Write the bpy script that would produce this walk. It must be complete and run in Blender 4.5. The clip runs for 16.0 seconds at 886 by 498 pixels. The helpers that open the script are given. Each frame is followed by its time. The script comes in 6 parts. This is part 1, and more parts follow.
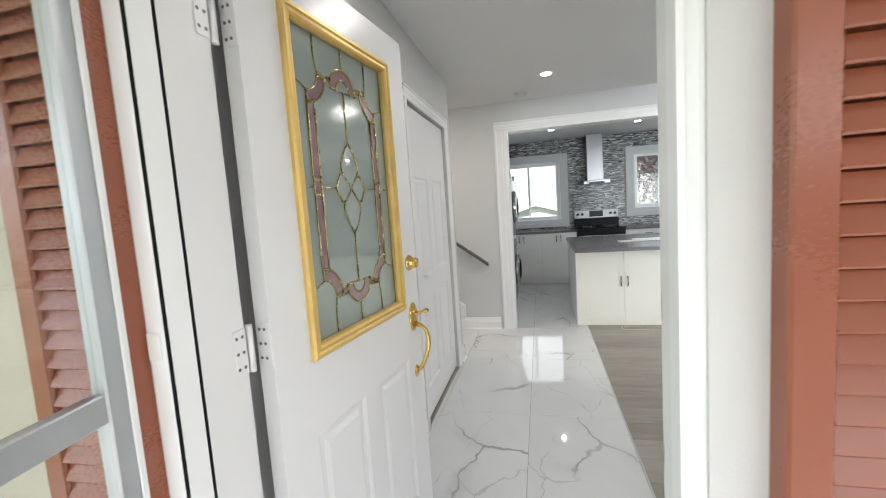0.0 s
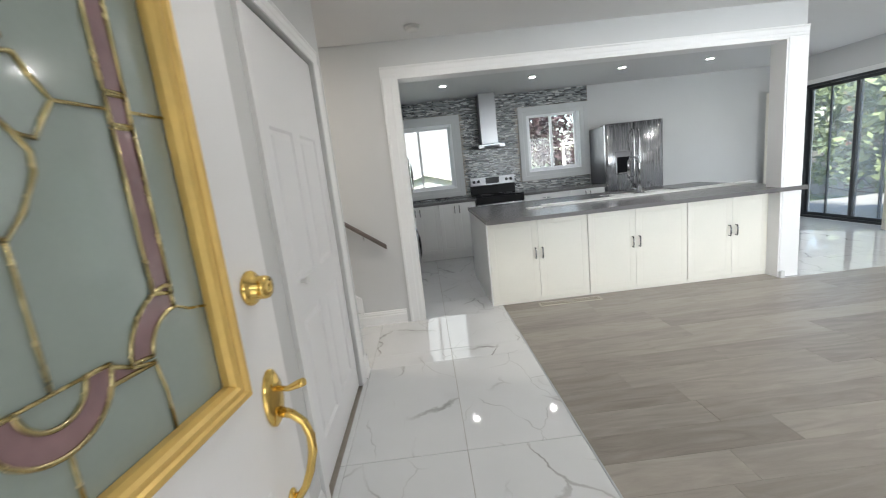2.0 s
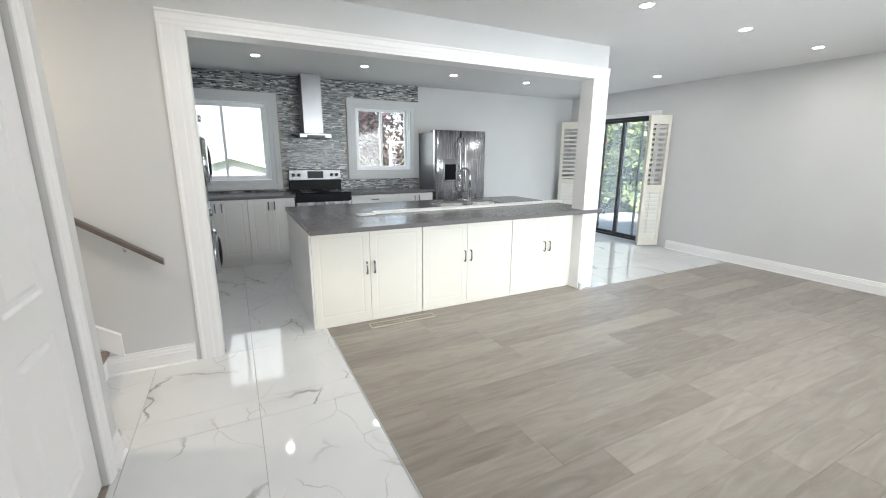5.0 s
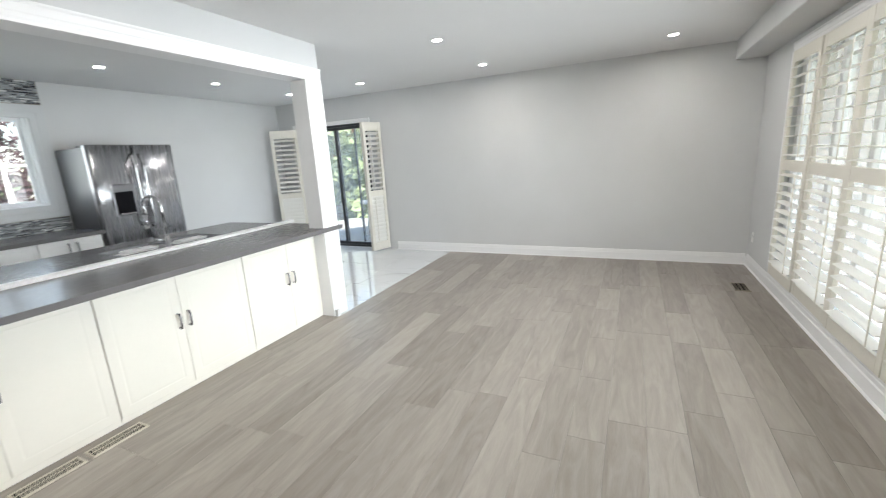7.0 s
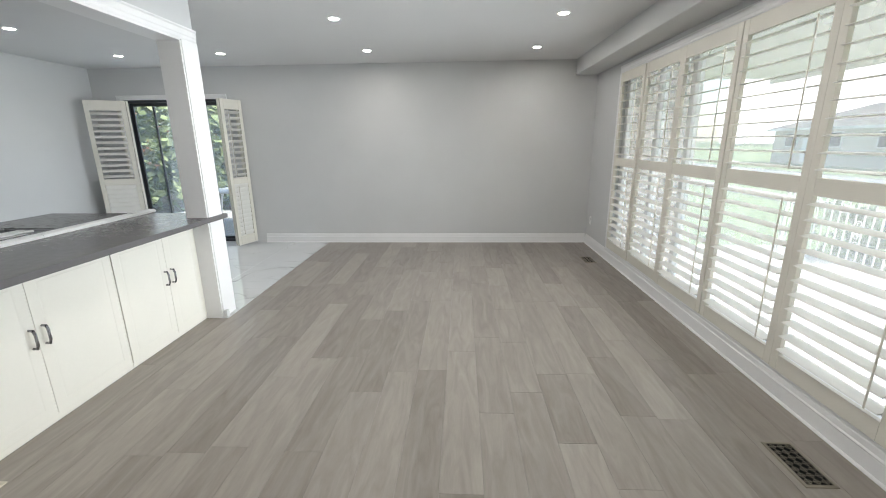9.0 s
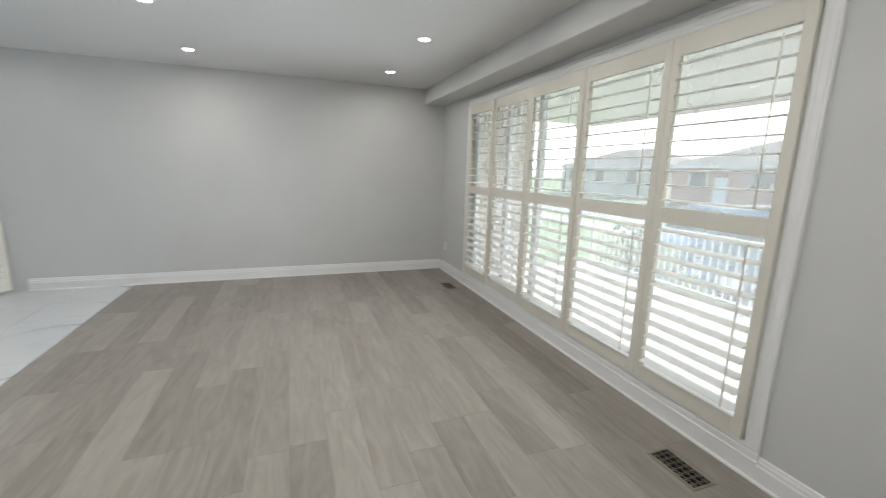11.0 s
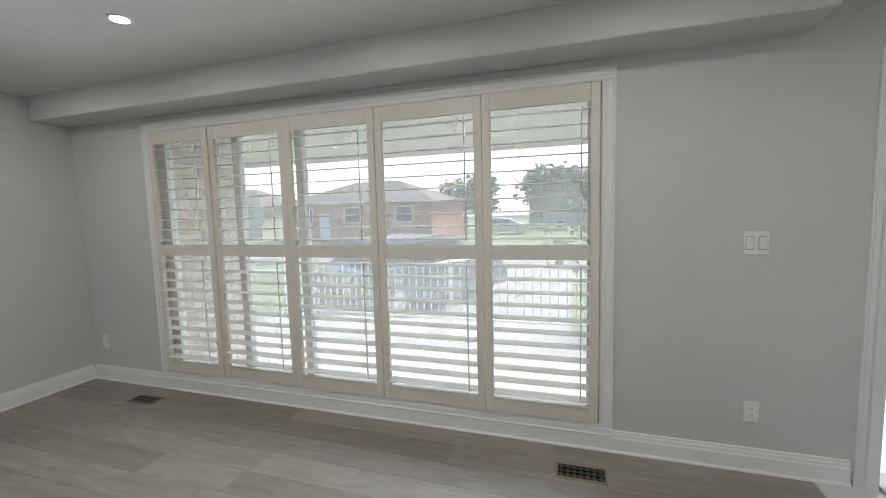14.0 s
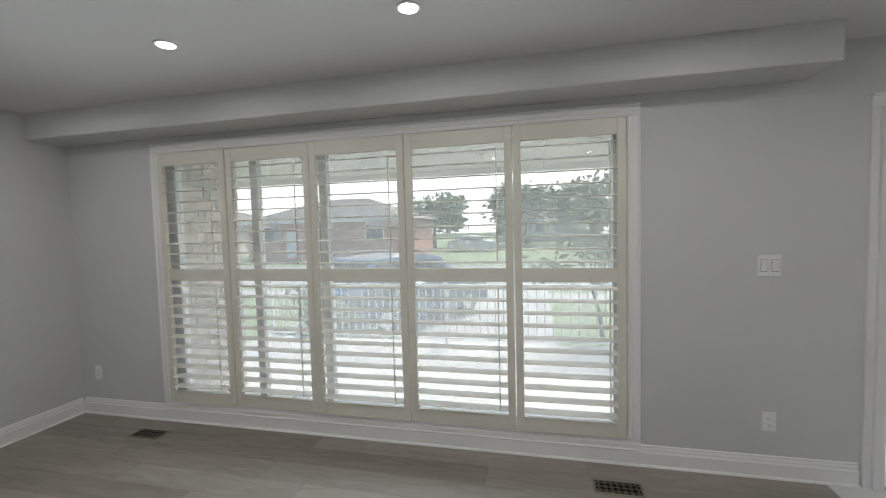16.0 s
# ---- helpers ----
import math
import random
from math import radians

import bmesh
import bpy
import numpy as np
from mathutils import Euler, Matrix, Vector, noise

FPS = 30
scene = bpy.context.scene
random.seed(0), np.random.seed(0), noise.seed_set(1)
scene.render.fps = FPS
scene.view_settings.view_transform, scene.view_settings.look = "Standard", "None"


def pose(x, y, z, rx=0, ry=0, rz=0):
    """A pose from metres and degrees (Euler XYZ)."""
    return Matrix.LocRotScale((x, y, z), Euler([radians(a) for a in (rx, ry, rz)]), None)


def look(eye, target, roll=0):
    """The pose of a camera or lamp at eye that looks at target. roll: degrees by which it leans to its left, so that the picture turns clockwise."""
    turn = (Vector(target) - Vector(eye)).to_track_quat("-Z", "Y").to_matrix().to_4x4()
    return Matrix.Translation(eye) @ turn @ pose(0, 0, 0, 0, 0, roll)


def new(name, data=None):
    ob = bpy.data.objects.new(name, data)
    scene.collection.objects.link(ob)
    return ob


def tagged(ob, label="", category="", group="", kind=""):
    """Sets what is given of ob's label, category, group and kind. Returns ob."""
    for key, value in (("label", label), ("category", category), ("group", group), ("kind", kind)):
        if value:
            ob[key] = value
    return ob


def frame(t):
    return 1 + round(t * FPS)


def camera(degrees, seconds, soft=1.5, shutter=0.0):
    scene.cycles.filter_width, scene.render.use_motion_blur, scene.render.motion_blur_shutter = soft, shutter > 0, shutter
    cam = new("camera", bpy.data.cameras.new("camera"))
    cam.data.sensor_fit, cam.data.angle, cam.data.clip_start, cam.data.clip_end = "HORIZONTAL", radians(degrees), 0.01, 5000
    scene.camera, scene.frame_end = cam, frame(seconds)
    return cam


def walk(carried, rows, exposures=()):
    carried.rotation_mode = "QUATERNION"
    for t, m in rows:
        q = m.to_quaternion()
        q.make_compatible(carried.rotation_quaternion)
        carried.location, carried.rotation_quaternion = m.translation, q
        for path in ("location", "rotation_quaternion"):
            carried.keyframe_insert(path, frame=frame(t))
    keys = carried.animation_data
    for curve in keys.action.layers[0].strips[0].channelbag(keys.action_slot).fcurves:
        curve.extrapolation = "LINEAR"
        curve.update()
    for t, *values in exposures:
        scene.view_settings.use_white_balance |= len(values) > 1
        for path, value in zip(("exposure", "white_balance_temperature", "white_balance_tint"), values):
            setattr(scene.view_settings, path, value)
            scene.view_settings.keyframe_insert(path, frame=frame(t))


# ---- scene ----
cam = camera(94.5, 16.0, soft=1.0, shutter=0.35)
PATH = [
    (0, (0.884, 0.606, 1.388), (0.414, 2.541, 1.196), -3.9),
    (0.5, (0.826, 0.773, 1.364), (0.433, 2.723, 1.159), -4.8),
    (1, (0.792, 0.967, 1.362), (0.545, 2.936, 1.113), -5.9),
    (1.5, (0.701, 1.169, 1.354), (0.603, 3.143, 1.045), -6.6),
    (2, (0.693, 1.438, 1.353), (0.752, 3.403, 0.986), -6.3),
    (2.5, (0.748, 1.626, 1.43), (1.08, 3.534, 0.93), -3.4),
    (3, (0.728, 1.738, 1.462), (1.626, 3.462, 0.993), -2.0),
    (3.5, (0.737, 1.802, 1.46), (1.784, 3.442, 0.996), -0.2),
    (3.7, (0.739, 1.835, 1.437), (1.574, 3.598, 0.994), 0.0),
    (5.8, (0.782, 2.116, 1.436), (1.813, 3.762, 0.96), 1.4),
    (6, (0.816, 2.163, 1.434), (2.126, 3.597, 0.96), 1.4),
    (6.5, (0.918, 2.319, 1.443), (2.594, 3.285, 0.935), -0.7),
    (7, (1.078, 2.567, 1.46), (2.843, 3.396, 1.017), -3.5),
    (7.5, (1.187, 2.738, 1.478), (3.09, 3.121, 0.999), -2.1),
    (8, (1.035, 2.948, 1.452), (2.979, 3.022, 0.989), -0.5),
    (8.2, (0.947, 2.983, 1.438), (2.88, 3.088, 0.935), -0.7),
    (10.3, (0.839, 3.316, 1.435), (2.775, 3.217, 0.945), -0.1),
    (10.5, (0.972, 3.331, 1.452), (2.900, 3.088, 0.981), -0.1),
    (11, (1.228, 3.337, 1.414), (3.07, 2.656, 1.038), 1.7),
    (11.5, (1.404, 3.537, 1.434), (3.024, 2.411, 1.109), 1.8),
    (12, (1.598, 3.62, 1.453), (3.004, 2.23, 1.151), 0.7),
    (12.5, (1.881, 3.656, 1.466), (3.119, 2.105, 1.223), -0.3),
    (13, (2.121, 3.797, 1.484), (3.125, 2.079, 1.284), 0.1),
    (13.5, (2.306, 3.902, 1.491), (3.073, 2.065, 1.305), 0.1),
    (14, (2.532, 3.845, 1.463), (3.144, 1.95, 1.279), -1.5),
    (14.5, (2.716, 3.858, 1.494), (3.19, 1.92, 1.362), -1.7),
    (15, (2.831, 3.961, 1.51), (3.181, 1.994, 1.43), -1.8),
    (15.5, (2.891, 4.022, 1.522), (3.204, 2.048, 1.451), -1.9),
    (16, (2.929, 4.018, 1.522), (3.377, 2.071, 1.417), -1.5),
]
EXPOSURES = [(0, 1.62), (0.5, 1.48), (1.5, 1.42), (2.5, 1.6), (6.5, 1.92), (8, 1.62), (10.5, 1.45), (11.5, 1.38), (13, 1.2), (14.5, 0.95), (16, 0.85)]
walk(cam, [(t, look(eye, target, roll)) for t, eye, target, roll in PATH], EXPOSURES)

# ---- world, sun ----
SUN_ELEV, SUN_AZ = radians(43), radians(198)
world = bpy.data.worlds.new("sky")
scene.world = world
world.use_nodes = True
wn = world.node_tree
sky = wn.nodes.new("ShaderNodeTexSky")
sky.sky_type = "NISHITA"
sky.sun_disc = False
sky.sun_elevation, sky.sun_rotation = SUN_ELEV, SUN_AZ
sky.air_density, sky.dust_density = 1.0, 1.2
wn.nodes["Background"].inputs["Strength"].default_value = 0.15
wn.links.new(sky.outputs[0], wn.nodes["Background"].inputs["Color"])
sun = new("sun", bpy.data.lights.new("sun", "SUN"))
sun.data.energy, sun.data.angle, sun.data.color = 5.0, radians(7), (1.0, 0.96, 0.9)
sun_way = Vector((math.sin(SUN_AZ) * math.cos(SUN_ELEV), math.cos(SUN_AZ) * math.cos(SUN_ELEV), math.sin(SUN_ELEV)))
sun.matrix_world = look(sun_way * 30, (0, 0, 0))


def sky_lamp(name, place, target, w, h, watts, colour=(0.87, 0.945, 1.0), spread=180):
    """Daylight that enters by a window's opening."""
    d = bpy.data.lights.new(name, "AREA")
    d.shape, d.size, d.size_y, d.energy, d.color = "RECTANGLE", w, h, watts, colour
    d.spread = radians(spread)
    ob = new(name, d)
    ob.matrix_world = look(place, target)
    return ob


FRONT_SKY, BACK_SKY, PATIO_SKY, POT_W = 16, 1.2, 3, 1.8
sky_lamp("front_window_daylight", (4.12, 1.375, 1.16), (4.12, 5.4, 1.25), 3.4, 1.9, FRONT_SKY, spread=95)
sky_lamp("kitchen_window_daylight", (0.85, 8.62, 1.6), (0.85, 4.0, 0.8), 0.9, 1.0, BACK_SKY)
sky_lamp("kitchen_window_daylight", (2.93, 8.62, 1.6), (2.93, 4.0, 0.8), 0.9, 0.9, BACK_SKY)
sky_lamp("patio_daylight", (7.15, 7.2, 1.15), (2.4, 2.4, 0.7), 1.4, 1.9, PATIO_SKY)

# ---- materials ----
MATS = {}


def shader(name):
    m = bpy.data.materials.new(name)
    m.use_nodes = True
    nt = m.node_tree
    return m, nt, nt.nodes["Principled BSDF"]


def mat(name, col, rough=0.5, metal=0.0, var=0.06, scale=4.0, bump=0.0, bscale=120.0, stretch=(1, 1, 1), coat=0.0, island=0.0, rvar=0.06, spec=0.5, each=0.0):
    """A plain finish with blotches, fine grain and some unevenness in its gloss."""
    if name in MATS:
        return MATS[name]
    m, nt, p = shader(name)
    tc = nt.nodes.new("ShaderNodeTexCoord")
    mp = nt.nodes.new("ShaderNodeMapping")
    mp.inputs["Scale"].default_value = stretch
    nt.links.new(tc.outputs["Object"], mp.inputs[0])
    n1 = nt.nodes.new("ShaderNodeTexNoise")
    n1.inputs["Scale"].default_value, n1.inputs["Detail"].default_value = scale, 5
    nt.links.new(mp.outputs[0], n1.inputs["Vector"])
    n2 = nt.nodes.new("ShaderNodeTexNoise")
    n2.inputs["Scale"].default_value, n2.inputs["Detail"].default_value = bscale, 3
    nt.links.new(mp.outputs[0], n2.inputs["Vector"])
    add = nt.nodes.new("ShaderNodeMath")
    add.operation = "MULTIPLY_ADD"
    nt.links.new(n2.outputs[0], add.inputs[0])
    add.inputs[1].default_value = 0.35
    nt.links.new(n1.outputs[0], add.inputs[2])
    last = add
    if island or each:
        if island:
            src = nt.nodes.new("ShaderNodeNewGeometry").outputs["Random Per Island"]
        else:
            src = nt.nodes.new("ShaderNodeObjectInfo").outputs["Random"]
        a2 = nt.nodes.new("ShaderNodeMath")
        a2.operation = "MULTIPLY_ADD"
        nt.links.new(src, a2.inputs[0])
        a2.inputs[1].default_value = island or each
        nt.links.new(add.outputs[0], a2.inputs[2])
        last = a2
    lo, hi = 0.45, 0.95 + (island or each)
    mr = nt.nodes.new("ShaderNodeMapRange")
    mr.inputs[1].default_value, mr.inputs[2].default_value = lo, hi
    mr.inputs[3].default_value, mr.inputs[4].default_value = 1 - var, 1 + var
    nt.links.new(last.outputs[0], mr.inputs[0])
    mx = nt.nodes.new("ShaderNodeVectorMath")
    mx.operation = "SCALE"
    mx.inputs[0].default_value = col
    nt.links.new(mr.outputs[0], mx.inputs["Scale"])
    nt.links.new(mx.outputs[0], p.inputs["Base Color"])
    rr = nt.nodes.new("ShaderNodeMapRange")
    rr.inputs[1].default_value, rr.inputs[2].default_value = 0.4, 0.95
    rr.inputs[3].default_value, rr.inputs[4].default_value = max(0.02, rough - rvar), min(1, rough + rvar)
    nt.links.new(add.outputs[0], rr.inputs[0])
    nt.links.new(rr.outputs[0], p.inputs["Roughness"])
    p.inputs["Metallic"].default_value = metal
    p.inputs["Coat Weight"].default_value = coat
    p.inputs["Specular IOR Level"].default_value = spec
    if bump:
        b = nt.nodes.new("ShaderNodeBump")
        b.inputs["Strength"].default_value, b.inputs["Distance"].default_value = bump, 0.004
        nt.links.new(n2.outputs[0], b.inputs["Height"])
        nt.links.new(b.outputs[0], p.inputs["Normal"])
    MATS[name] = m
    return m


def marble_mat():
    m, nt, p = shader("polished_marble_tile")
    L = nt.links.new
    geo = nt.nodes.new("ShaderNodeNewGeometry")
    oi = nt.nodes.new("ShaderNodeObjectInfo")
    off = nt.nodes.new("ShaderNodeVectorMath")
    off.operation = "SCALE"
    off.inputs[0].default_value = (41, 29, 13)
    L(oi.outputs["Random"], off.inputs["Scale"])
    pos = nt.nodes.new("ShaderNodeVectorMath")
    L(geo.outputs["Position"], pos.inputs[0])
    L(off.outputs[0], pos.inputs[1])

    def math2(op, a, b):
        n = nt.nodes.new("ShaderNodeMath")
        n.operation = op
        for i, v in enumerate((a, b)):
            if isinstance(v, (int, float)):
                n.inputs[i].default_value = v
            else:
                L(v, n.inputs[i])
        return n.outputs[0]

    def ramp(v, a, b, c=0.0, d=1.0):
        r = nt.nodes.new("ShaderNodeMapRange")
        for i, q in enumerate((a, b, c, d)):
            r.inputs[i + 1].default_value = q
        L(v, r.inputs[0])
        return r.outputs[0]

    def noise(vec, scale, detail=3, colour=False):
        n = nt.nodes.new("ShaderNodeTexNoise")
        n.inputs["Scale"].default_value, n.inputs["Detail"].default_value = scale, detail
        L(vec, n.inputs["Vector"])
        return n.outputs[1 if colour else 0]

    def cracks(scale, bend, skew, turn):
        """Distance to the edges of bent, stretched cells."""
        w = nt.nodes.new("ShaderNodeVectorMath")
        w.operation = "MULTIPLY_ADD"
        L(noise(pos.outputs[0], 2.4, 5, True), w.inputs[0])
        w.inputs[1].default_value = (bend, bend, 0)
        L(pos.outputs[0], w.inputs[2])
        mp = nt.nodes.new("ShaderNodeMapping")
        mp.inputs["Scale"].default_value, mp.inputs["Rotation"].default_value = skew, (0, 0, radians(turn))
        L(w.outputs[0], mp.inputs[0])
        v = nt.nodes.new("ShaderNodeTexVoronoi")
        v.voronoi_dimensions, v.feature = "2D", "DISTANCE_TO_EDGE"
        v.inputs["Scale"].default_value = scale
        L(mp.outputs[0], v.inputs["Vector"])
        return v.outputs["Distance"]

    mask = ramp(noise(pos.outputs[0], 1.5, 2), 0.455, 0.60)
    mask2 = ramp(noise(pos.outputs[0], 2.1, 2), 0.47, 0.58)
    d1, d2 = cracks(1.5, 0.45, (1.0, 0.5, 1), -42), cracks(3.1, 0.35, (1.0, 0.6, 1), -30)
    thin = math2("MULTIPLY", ramp(d1, 0.0035, 0.015, 1, 0), mask)
    thin2 = math2("MULTIPLY", ramp(d2, 0.002, 0.014, 0.5, 0), mask2)
    smoke = math2("MULTIPLY", ramp(d1, 0.0, 0.11, 0.34, 0), math2("MULTIPLY", mask, mask2))
    veins = math2("MAXIMUM", math2("MAXIMUM", thin, thin2), smoke)
    cloud = nt.nodes.new("ShaderNodeTexNoise")
    cloud.inputs["Scale"].default_value, cloud.inputs["Detail"].default_value = 2.0, 4
    L(pos.outputs[0], cloud.inputs["Vector"])
    cr = nt.nodes.new("ShaderNodeMix")
    cr.data_type = "RGBA"
    cr.inputs[6].default_value, cr.inputs[7].default_value = (0.60, 0.615, 0.625, 1), (0.72, 0.73, 0.735, 1)
    L(cloud.outputs[0], cr.inputs[0])
    mix = nt.nodes.new("ShaderNodeMix")
    mix.data_type = "RGBA"
    L(cr.outputs[2], mix.inputs[6])
    mix.inputs[7].default_value = (0.33, 0.33, 0.325, 1)
    L(veins, mix.inputs[0])
    L(mix.outputs[2], p.inputs["Base Color"])
    p.inputs["Roughness"].default_value = 0.045
    return m


def wood_mat(name, dark, light, rough, each=0.7, along=(1.1, 6.5, 6.5)):
    m, nt, p = shader(name)
    L = nt.links.new
    geo = nt.nodes.new("ShaderNodeNewGeometry")
    oi = nt.nodes.new("ShaderNodeObjectInfo")
    off = nt.nodes.new("ShaderNodeVectorMath")
    off.operation = "SCALE"
    off.inputs[0].default_value = (71, 33, 17)
    L(oi.outputs["Random"], off.inputs["Scale"])
    pos = nt.nodes.new("ShaderNodeVectorMath")
    L(geo.outputs["Position"], pos.inputs[0])
    L(off.outputs[0], pos.inputs[1])
    mp = nt.nodes.new("ShaderNodeMapping")
    mp.inputs["Scale"].default_value = along
    L(pos.outputs[0], mp.inputs[0])
    n = nt.nodes.new("ShaderNodeTexNoise")
    n.inputs["Scale"].default_value, n.inputs["Detail"].default_value, n.inputs["Distortion"].default_value = 2.2, 6, 1.4
    L(mp.outputs[0], n.inputs["Vector"])
    fine = nt.nodes.new("ShaderNodeTexNoise")
    fine.inputs["Scale"].default_value, fine.inputs["Detail"].default_value = 24, 4
    L(mp.outputs[0], fine.inputs["Vector"])
    s1 = nt.nodes.new("ShaderNodeMath")
    s1.operation = "MULTIPLY_ADD"
    L(fine.outputs[0], s1.inputs[0])
    s1.inputs[1].default_value = 0.22
    L(n.outputs[0], s1.inputs[2])
    s2 = nt.nodes.new("ShaderNodeMath")
    s2.operation = "MULTIPLY_ADD"
    L(oi.outputs["Random"], s2.inputs[0])
    s2.inputs[1].default_value = each
    L(s1.outputs[0], s2.inputs[2])
    r = nt.nodes.new("ShaderNodeMapRange")
    r.inputs[1].default_value, r.inputs[2].default_value = 0.35, 1.05 + each
    L(s2.outputs[0], r.inputs[0])
    mix = nt.nodes.new("ShaderNodeMix")
    mix.data_type = "RGBA"
    mix.inputs[6].default_value, mix.inputs[7].default_value = (*dark, 1), (*light, 1)
    L(r.outputs[0], mix.inputs[0])
    L(mix.outputs[2], p.inputs["Base Color"])
    rr = nt.nodes.new("ShaderNodeMapRange")
    rr.inputs[3].default_value, rr.inputs[4].default_value = rough - 0.06, rough + 0.1
    L(fine.outputs[0], rr.inputs[0])
    L(rr.outputs[0], p.inputs["Roughness"])
    b = nt.nodes.new("ShaderNodeBump")
    b.inputs["Strength"].default_value, b.inputs["Distance"].default_value = 0.15, 0.002
    L(fine.outputs[0], b.inputs["Height"])
    L(b.outputs[0], p.inputs["Normal"])
    return m


def glass_mat(name, tint=(0.96, 0.98, 0.97), gloss=1.0, haze=0.0):
    m, nt, p = shader(name)
    nt.nodes.remove(p)
    out = nt.nodes["Material Output"]
    tr, gl, fr, mix = (nt.nodes.new("ShaderNode" + k) for k in ("BsdfTransparent", "BsdfGlossy", "LayerWeight", "MixShader"))
    tr.inputs[0].default_value = (*tint, 1)
    gl.inputs["Roughness"].default_value = 0.01
    gl.inputs["Color"].default_value = (gloss, gloss, gloss, 1)
    pw, ad = nt.nodes.new("ShaderNodeMath"), nt.nodes.new("ShaderNodeMath")
    pw.operation, ad.operation = "POWER", "MULTIPLY_ADD"
    nt.links.new(fr.outputs["Facing"], pw.inputs[0])
    pw.inputs[1].default_value = 4.0
    nt.links.new(pw.outputs[0], ad.inputs[0])
    ad.inputs[1].default_value, ad.inputs[2].default_value = 0.7, 0.03
    nt.links.new(ad.outputs[0], mix.inputs[0])
    nt.links.new(tr.outputs[0], mix.inputs[1])
    nt.links.new(gl.outputs[0], mix.inputs[2])
    last = mix
    # pale translucent share that imitates glare veiling the view outdoors
    if haze:
        tl, m2 = nt.nodes.new("ShaderNodeBsdfTranslucent"), nt.nodes.new("ShaderNodeMixShader")
        tl.inputs[0].default_value = (0.80, 0.86, 0.92, 1)
        mottle = nt.nodes.new("ShaderNodeTexNoise")
        mottle.inputs["Scale"].default_value, mottle.inputs["Detail"].default_value = 2.5, 5
        rg = nt.nodes.new("ShaderNodeMapRange")
        rg.inputs[1].default_value, rg.inputs[2].default_value = 0.3, 0.75
        rg.inputs[3].default_value, rg.inputs[4].default_value = haze * 0.85, haze * 1.15
        nt.links.new(mottle.outputs[0], rg.inputs[0])
        nt.links.new(rg.outputs[0], m2.inputs[0])
        nt.links.new(mix.outputs[0], m2.inputs[1])
        nt.links.new(tl.outputs[0], m2.inputs[2])
        last = m2
    nt.links.new(last.outputs[0], out.inputs[0])
    return m


def glow_mat(name, col, strength):
    m, nt, p = shader(name)
    p.inputs["Base Color"].default_value = (*col, 1)
    p.inputs["Emission Color"].default_value = (*col, 1)
    p.inputs["Emission Strength"].default_value = strength
    return m


def leaf_mat(name, col):
    m = mat(name, col, 0.6, var=0.35, scale=3, island=0.9)
    m.node_tree.nodes["Principled BSDF"].inputs["Subsurface Weight"].default_value = 0.0
    return m


WALL = mat("grey_wall_paint", (0.60, 0.605, 0.605), 0.7, var=0.03, scale=1.5, bump=0.12, bscale=260)
CEIL = mat("white_ceiling_paint", (0.70, 0.70, 0.70), 0.8, var=0.02, scale=1.2, bump=0.15, bscale=200)
TRIM = mat("white_trim_paint", (0.80, 0.80, 0.80), 0.5, var=0.02, scale=3, bump=0.05, bscale=90, rvar=0.02)
DOORPAINT = mat("white_door_paint", (0.78, 0.78, 0.79), 0.3, var=0.015, scale=1.2, bump=0.02, bscale=160, rvar=0.02)
IVORY = mat("ivory_cabinet_lacquer", (0.80, 0.778, 0.705), 0.35, var=0.02, scale=3, bump=0.03, bscale=60, rvar=0.02)
WHITECAB = mat("white_cabinet_lacquer", (0.82, 0.82, 0.81), 0.35, var=0.02, scale=3, bump=0.03, bscale=60, rvar=0.02)
SHUTTER = mat("cream_shutter_paint", (0.72, 0.695, 0.622), 0.4, var=0.03, scale=4, bump=0.05, bscale=80, rvar=0.02)
LOUVRE = mat("pale_louvre_paint", (0.78, 0.77, 0.73), 0.35, var=0.03, scale=4, bump=0.04, bscale=80)
QUARTZ = mat("grey_quartz_worktop", (0.145, 0.14, 0.142), 0.2, spec=0.12, var=0.05, scale=25, bump=0.02, bscale=300)
STEEL = mat("brushed_stainless_steel", (0.46, 0.46, 0.475), 0.27, 1.0, var=0.02, rvar=0.02, scale=3, bump=0.01, bscale=30, stretch=(30, 30, 1))
STEELH = mat("polished_stainless_steel", (0.72, 0.72, 0.73), 0.14, 1.0, var=0.04, scale=3)
STEELSIDE = mat("grey_appliance_side", (0.20, 0.20, 0.21), 0.35, 0.6, var=0.05, scale=4)
CHROME = mat("chrome", (0.62, 0.62, 0.63), 0.06, 1.0, var=0.03, scale=8, rvar=0.03)
BRASS = mat("polished_brass", (0.80, 0.56, 0.18), 0.12, 1.0, var=0.08, scale=14, rvar=0.06)
GOLDTRIM = mat("gold_painted_moulding", (0.72, 0.50, 0.16), 0.38, 0.35, var=0.12, scale=9, bump=0.1, bscale=60)
CAME = mat("brass_came", (0.50, 0.42, 0.22), 0.25, 1.0, var=0.15, scale=30)
FROST = mat("frosted_grey_green_glass", (0.27, 0.32, 0.30), 0.16, var=0.05, scale=2, coat=0.6, rvar=0.05)
MAUVE = mat("mauve_textured_glass", (0.24, 0.15, 0.16), 0.12, var=0.14, scale=25, bump=0.3, bscale=45, coat=0.5)
BEVELGLASS = mat("clear_bevelled_glass", (0.33, 0.385, 0.365), 0.06, var=0.06, scale=12, coat=0.8, rvar=0.03)
BLACKGLASS = mat("black_ceramic_glass", (0.012, 0.012, 0.014), 0.06, var=0.1, scale=5, rvar=0.03)
BLACKPL = mat("black_plastic", (0.02, 0.02, 0.022), 0.35, var=0.1, scale=8)
